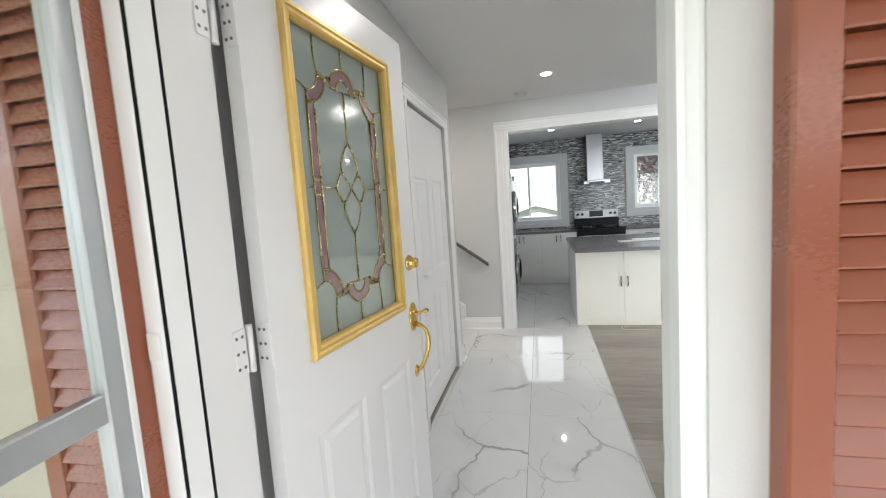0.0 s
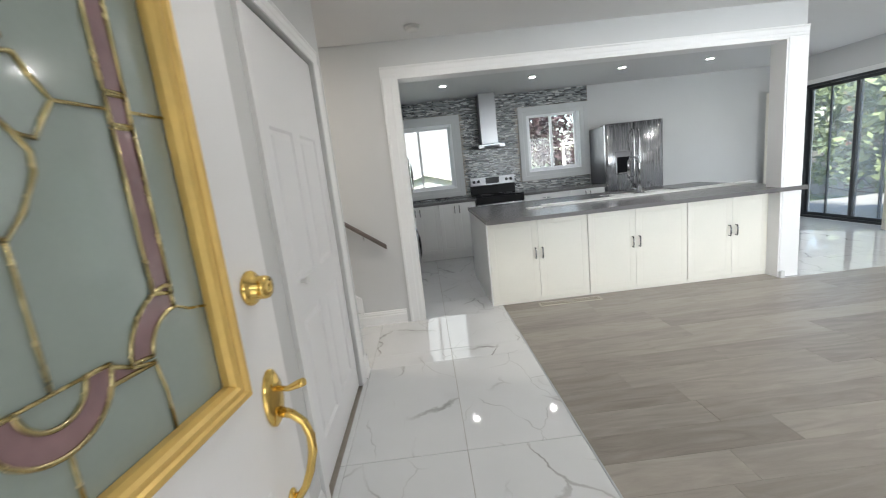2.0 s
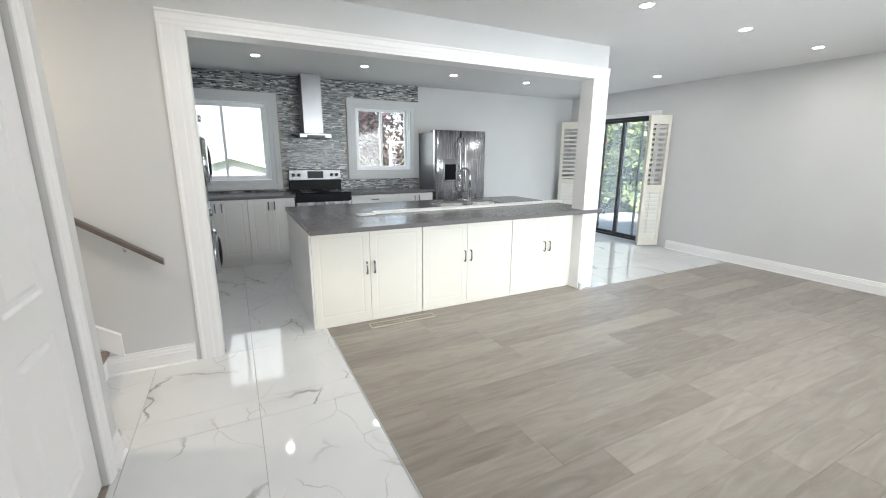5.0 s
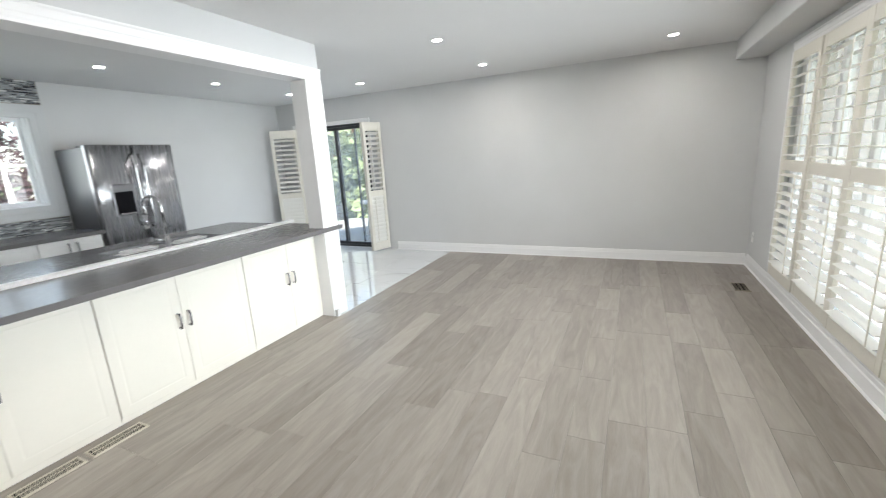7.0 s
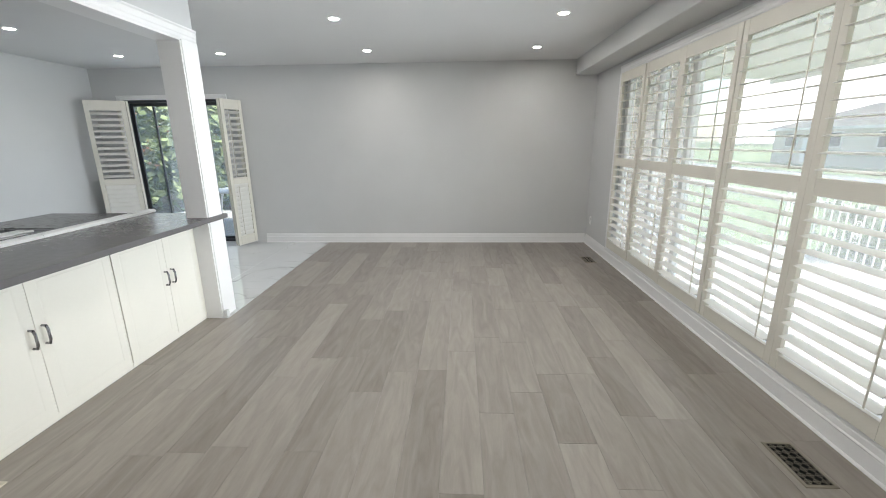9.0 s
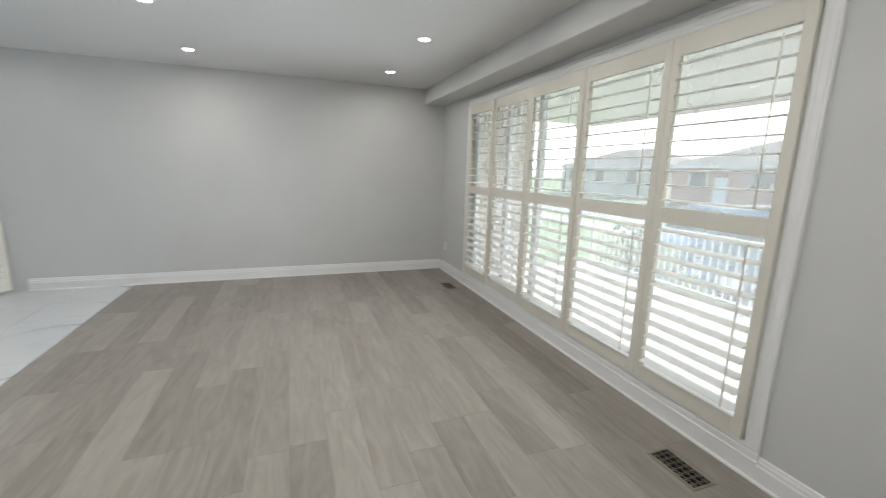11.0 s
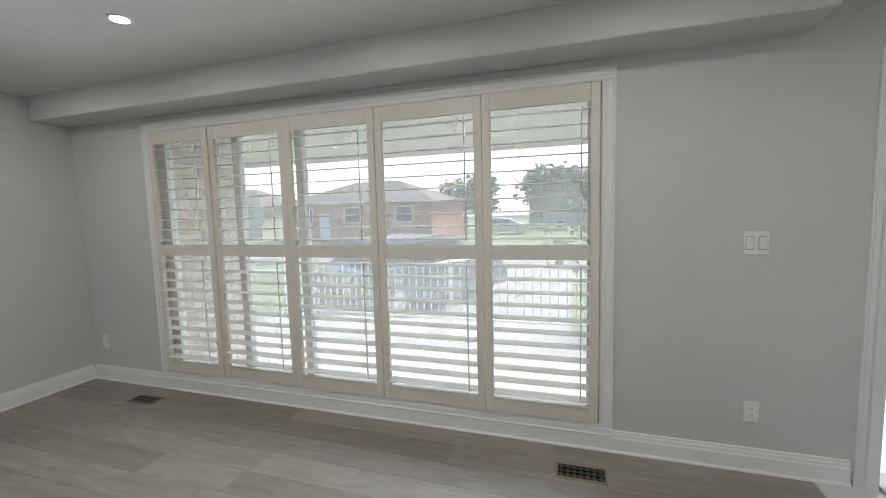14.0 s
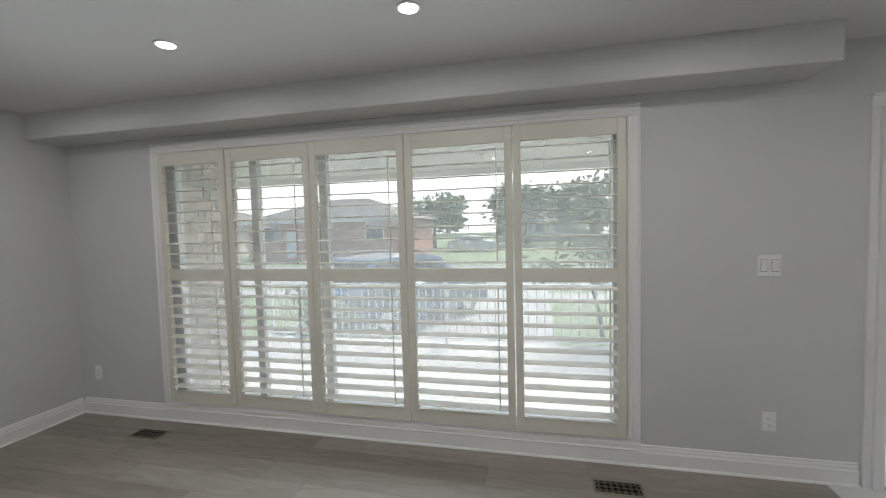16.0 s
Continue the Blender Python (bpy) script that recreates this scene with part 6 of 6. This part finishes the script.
BLUE = mat("dark_blue_car_paint", (0.10, 0.17, 0.27), 0.25, 0.3, var=0.06, scale=2, coat=1.0)
SILVER = mat("silver_car_paint", (0.55, 0.57, 0.59), 0.25, 0.6, var=0.04, scale=2, coat=1.0)
car((6.1, -5.4, GZ + 0.008), 62, BLUE, "dark blue sport utility vehicle parked on the driveway")
car((8.6, -33, GZ - 0.02), 2, SILVER, "silver car parked across the street", False)
car((-3.5, -13.0, GZ - 0.01), 182, SILVER, "silver car parked at the kerb", False)

# ---- outside the patio door and kitchen windows ----
structure("deck", B(7.02, 10.2, 4.6, 9.6, GZ, -0.06, bevel=0.01), CONC, "pale concrete patio outside the sliding door", "patio")
tb = thing("patio_table", (8.4, 7.3, -0.06), "white plastic patio table with splayed legs", "table")
part("tabletop", lathe(bmesh.new(), [(0.50, 0.66), (0.52, 0.675), (0.51, 0.69), (0.02, 0.695)], Matrix.Translation((8.4, 7.3, -0.06)), 32), PLASTIC, tb)
for a in range(4):
    q = radians(45 + 90 * a)
    part("leg", tube(bmesh.new(), [(8.4 + 0.28 * math.cos(q), 7.3 + 0.28 * math.sin(q), 0.60), (8.4 + 0.42 * math.cos(q), 7.3 + 0.42 * math.sin(q), -0.058)], 0.022, 8), PLASTIC, tb)
for i, (x, y, r_, h) in enumerate(((11.2, 8.2, 1.3, 3.0), (11.6, 10.0, 1.3, 3.3), (11.0, 6.6, 1.1, 2.4), (12.6, 9.0, 1.6, 4.4), (11.8, 11.8, 1.4, 3.4))):
    tree("shrub", x, y, GZ, 0.4, r_, h, (LEAFY, LEAF)[i % 3 == 2], 2600, "tall yellow-green garden shrub", 20 + i, 0.12, 16, 0.05)
house(24, 15, 9, 9, 5.2, BRICKI, "two-storey red brick house behind the garden", -1, 1.8, 3)
side_fence = thing("garden_fence", (13.6, 9, GZ), "grey wooden garden fence", "fence")
for i in range(40):
    part("board", B(13.6, 13.62, 2.0 + 0.4 * i, 2.0 + 0.4 * i + 0.38, GZ, GZ + 1.5), mat("weathered_fence_wood", (0.30, 0.27, 0.24), 0.85, var=0.2, scale=4, stretch=(4, 4, 1)), side_fence)
tree("tree", 5.3, 14.2, GZ, 1.5, 2.0, 2.6, LEAFP, 5200, "purple-leaved tree in the back garden", 31, 0.075, 24, 0.12)
sw = thing("swing_frame", (3.9, 12.0, GZ), "white tubular garden swing frame", "swing frame")
for x0, x1 in ((4.26, 4.34), (4.40, 4.34), (4.70, 4.76), (4.86, 4.76)):
    part("leg", tube(bmesh.new(), [(x0, 12.0, GZ), (x1, 12.0, 1.72)], 0.022, 8), IRON, sw)
part("crossbar", tube(bmesh.new(), [(4.27, 12.0, 1.72), (4.83, 12.0, 1.72)], 0.028, 8), IRON, sw)
back_fence = thing("garden_fence", (3, 19, GZ), "grey wooden garden fence", "fence")
for i in range(36):
    part("board", B(0.0 + 0.4 * i - 4, 0.38 + 0.4 * i - 4, 19, 19.02, GZ, GZ + 1.75), MATS["weathered_fence_wood"], back_fence)
WHITEWALL = mat("white_stucco", (0.80, 0.80, 0.79), 0.8, var=0.03, scale=3, bump=0.2)
gar = thing("garage", (0.75, 15.0, GZ), "white neighbouring garage with a low gabled roof", "garage")
bm = bmesh.new()
A = [bm.verts.new((x, 13.0, z)) for x, z in ((-2.6, GZ - 0.1), (4.1, GZ - 0.1), (4.1, 0.32), (0.75, 1.30), (-2.6, 0.32))]
C = [bm.verts.new((v.co.x, 17.5, v.co.z)) for v in A]
bm.faces.new(A)
bm.faces.new(list(reversed(C)))
for i in range(5):
    bm.faces.new((A[i], C[i], C[(i + 1) % 5], A[(i + 1) % 5]))
part("wall", bm, WHITEWALL, gar)
for s_ in (-1, 1):
    bm = sweep(bmesh.new(), [(0, 0), (0.05, 0.0), (0.05, 4.9), (0, 4.9)], (0.75, 12.8, 1.31), (0.75 + s_ * 3.6, 12.8, 0.257), (0, 0, 1), (0, 1, 0))
    part("roof", bm, mat("pale_shingle", (0.74, 0.70, 0.62), 0.9, var=0.1, scale=10), gar, "pale low gabled roof slope")


def hazy_sky(strength, corners, label):
    """A far, pale, glowing sheet of sky beyond the houses."""
    m, nt, p = shader("bright_hazy_sky")
    nt.nodes.remove(p)
    em = nt.nodes.new("ShaderNodeEmission")
    em.inputs["Color"].default_value, em.inputs["Strength"].default_value = (0.97, 0.98, 1.0, 1), strength
    nt.links.new(em.outputs[0], nt.nodes["Material Output"].inputs["Surface"])
    bm = bmesh.new()
    bm.faces.new([bm.verts.new(c) for c in corners])
    structure("backdrop", bm, m, label, "sky")


hazy_sky(0.5, ((-70, 75, -3), (9, 75, -3), (9, 75, 45), (-70, 75, 45)), "pale hazy sky behind the back gardens")
hazy_sky(1.5, ((-260, -150, -3), (260, -150, -3), (260, -150, 60), (-260, -150, 60)), "pale hazy sky beyond the street")

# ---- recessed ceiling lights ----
# the first place, above the stairs, is an added light out of view
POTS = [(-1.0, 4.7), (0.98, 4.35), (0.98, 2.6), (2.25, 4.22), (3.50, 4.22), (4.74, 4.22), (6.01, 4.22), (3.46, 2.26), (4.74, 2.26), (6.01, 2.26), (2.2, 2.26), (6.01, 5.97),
        (1.10, 7.23), (2.32, 7.23), (3.56, 7.23), (4.79, 7.23), (6.01, 7.23)]
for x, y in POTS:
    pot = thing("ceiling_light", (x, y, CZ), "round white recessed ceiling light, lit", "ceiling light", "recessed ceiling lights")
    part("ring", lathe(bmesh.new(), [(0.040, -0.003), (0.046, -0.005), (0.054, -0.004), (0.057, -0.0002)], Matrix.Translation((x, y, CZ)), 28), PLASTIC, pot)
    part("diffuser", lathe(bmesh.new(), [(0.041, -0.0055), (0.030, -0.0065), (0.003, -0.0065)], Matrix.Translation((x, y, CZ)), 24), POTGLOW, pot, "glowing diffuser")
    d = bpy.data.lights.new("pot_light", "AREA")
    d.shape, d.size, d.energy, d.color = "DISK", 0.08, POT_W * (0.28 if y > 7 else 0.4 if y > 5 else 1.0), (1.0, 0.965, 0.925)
    if x < 0:   # unseen warm lamp over the stairs, added to brighten the hall wall
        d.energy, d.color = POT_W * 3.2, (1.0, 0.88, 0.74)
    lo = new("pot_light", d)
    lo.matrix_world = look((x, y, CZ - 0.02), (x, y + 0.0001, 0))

# ---- floor pieces, last ----
floor_wood = tagged(new("floor_wood"), "grey-brown wide oak plank floor of the living room", "floor", kind="structure")
rnd = random.Random(11)
PW, PL = 0.190, 1.22
WX0, WX1, WY0, WY1 = 1.34, RX, FY, 5.112
cache = {}


def piece(name, parent, sx, sy, x, y, thick, ease, material):
    key = (name, round(sx, 3), round(sy, 3))
    if key not in cache:
        bm = bmesh.new()
        e = ease
        zs = ((0, -thick), (0, -e), (e, 0))
        rows = []
        for i, z in zs:
            rows.append([bm.verts.new((u, v, z)) for u, v in ((i, i), (sx - i, i), (sx - i, sy - i), (i, sy - i))])
        for A, C in zip(rows, rows[1:]):
            for k in range(4):
                bm.faces.new((A[k], A[(k + 1) % 4], C[(k + 1) % 4], C[k]))
        bm.faces.new(rows[-1])
        cache[key] = finish(name, bm, material)
    ob = new(name, cache[key])
    ob.parent = parent
    ob.location = (x, y, 0)
    return ob


y, row = WY0, 0
while y < WY1 - 0.01:
    w = min(PW, WY1 - y)
    x = WX0
    first = 0.25 + 0.97 * rnd.random()
    length = first
    while x < WX1 - 0.01:
        l = min(length, WX1 - x)
        piece("plank", floor_wood, l - 0.0006, w - 0.0006, x, y, 0.011, 0.0008, PLANK)
        x += l
        length = rnd.choice((PL, PL, 0.9, 0.62))
    y += PW
    row += 1
for x, l in ((WX0, 0.7), (WX0 + 0.7, PL), (WX0 + 0.7 + PL, 4.0205 - WX0 - 0.7 - PL)):
    piece("plank", floor_wood, l - 0.0006, 0.1835, x, WY1, 0.011, 0.0008, PLANK)
floor_tile = tagged(new("floor_tile"), "polished white marble tile floor with grey veins", "floor", kind="structure")
TW, TL = 0.60, 1.20


def tile_area(x0, x1, y0, y1, ox, oy):
    xs = [x0] + [ox + TW * i for i in range(-20, 40) if x0 + 0.02 < ox + TW * i < x1 - 0.02] + [x1]
    ys = [y0] + [oy + TL * i for i in range(-20, 40) if y0 + 0.02 < oy + TL * i < y1 - 0.02] + [y1]
    for a, b in zip(xs, xs[1:]):
        for c, d in zip(ys, ys[1:]):
            piece("tile", floor_tile, b - a - 0.002, d - c - 0.002, a + 0.001, c + 0.001, 0.011, 0.0012, MARBLE)


tile_area(0.13, WX0, FY, 4.24, 0.76, 3.24)
tile_area(-0.12, WX0, 4.24, PY, 0.76, 4.44 + 1.2)
tile_area(-0.78, WX0, PY, BY, 0.76, 5.64)
tile_area(4.021, RX, WY1, BY, 1.36, 5.64)
tile_area(WX0, 4.021, 5.297, BY, 1.36, 5.64)
structure("trim_floor_edge", B(WX0 - 0.006, WX0 + 0.004, FY + 0.02, WY1, -0.004, 0.0022, bevel=0.0008), ALU, "thin metal strip between tile and wood", "trim")
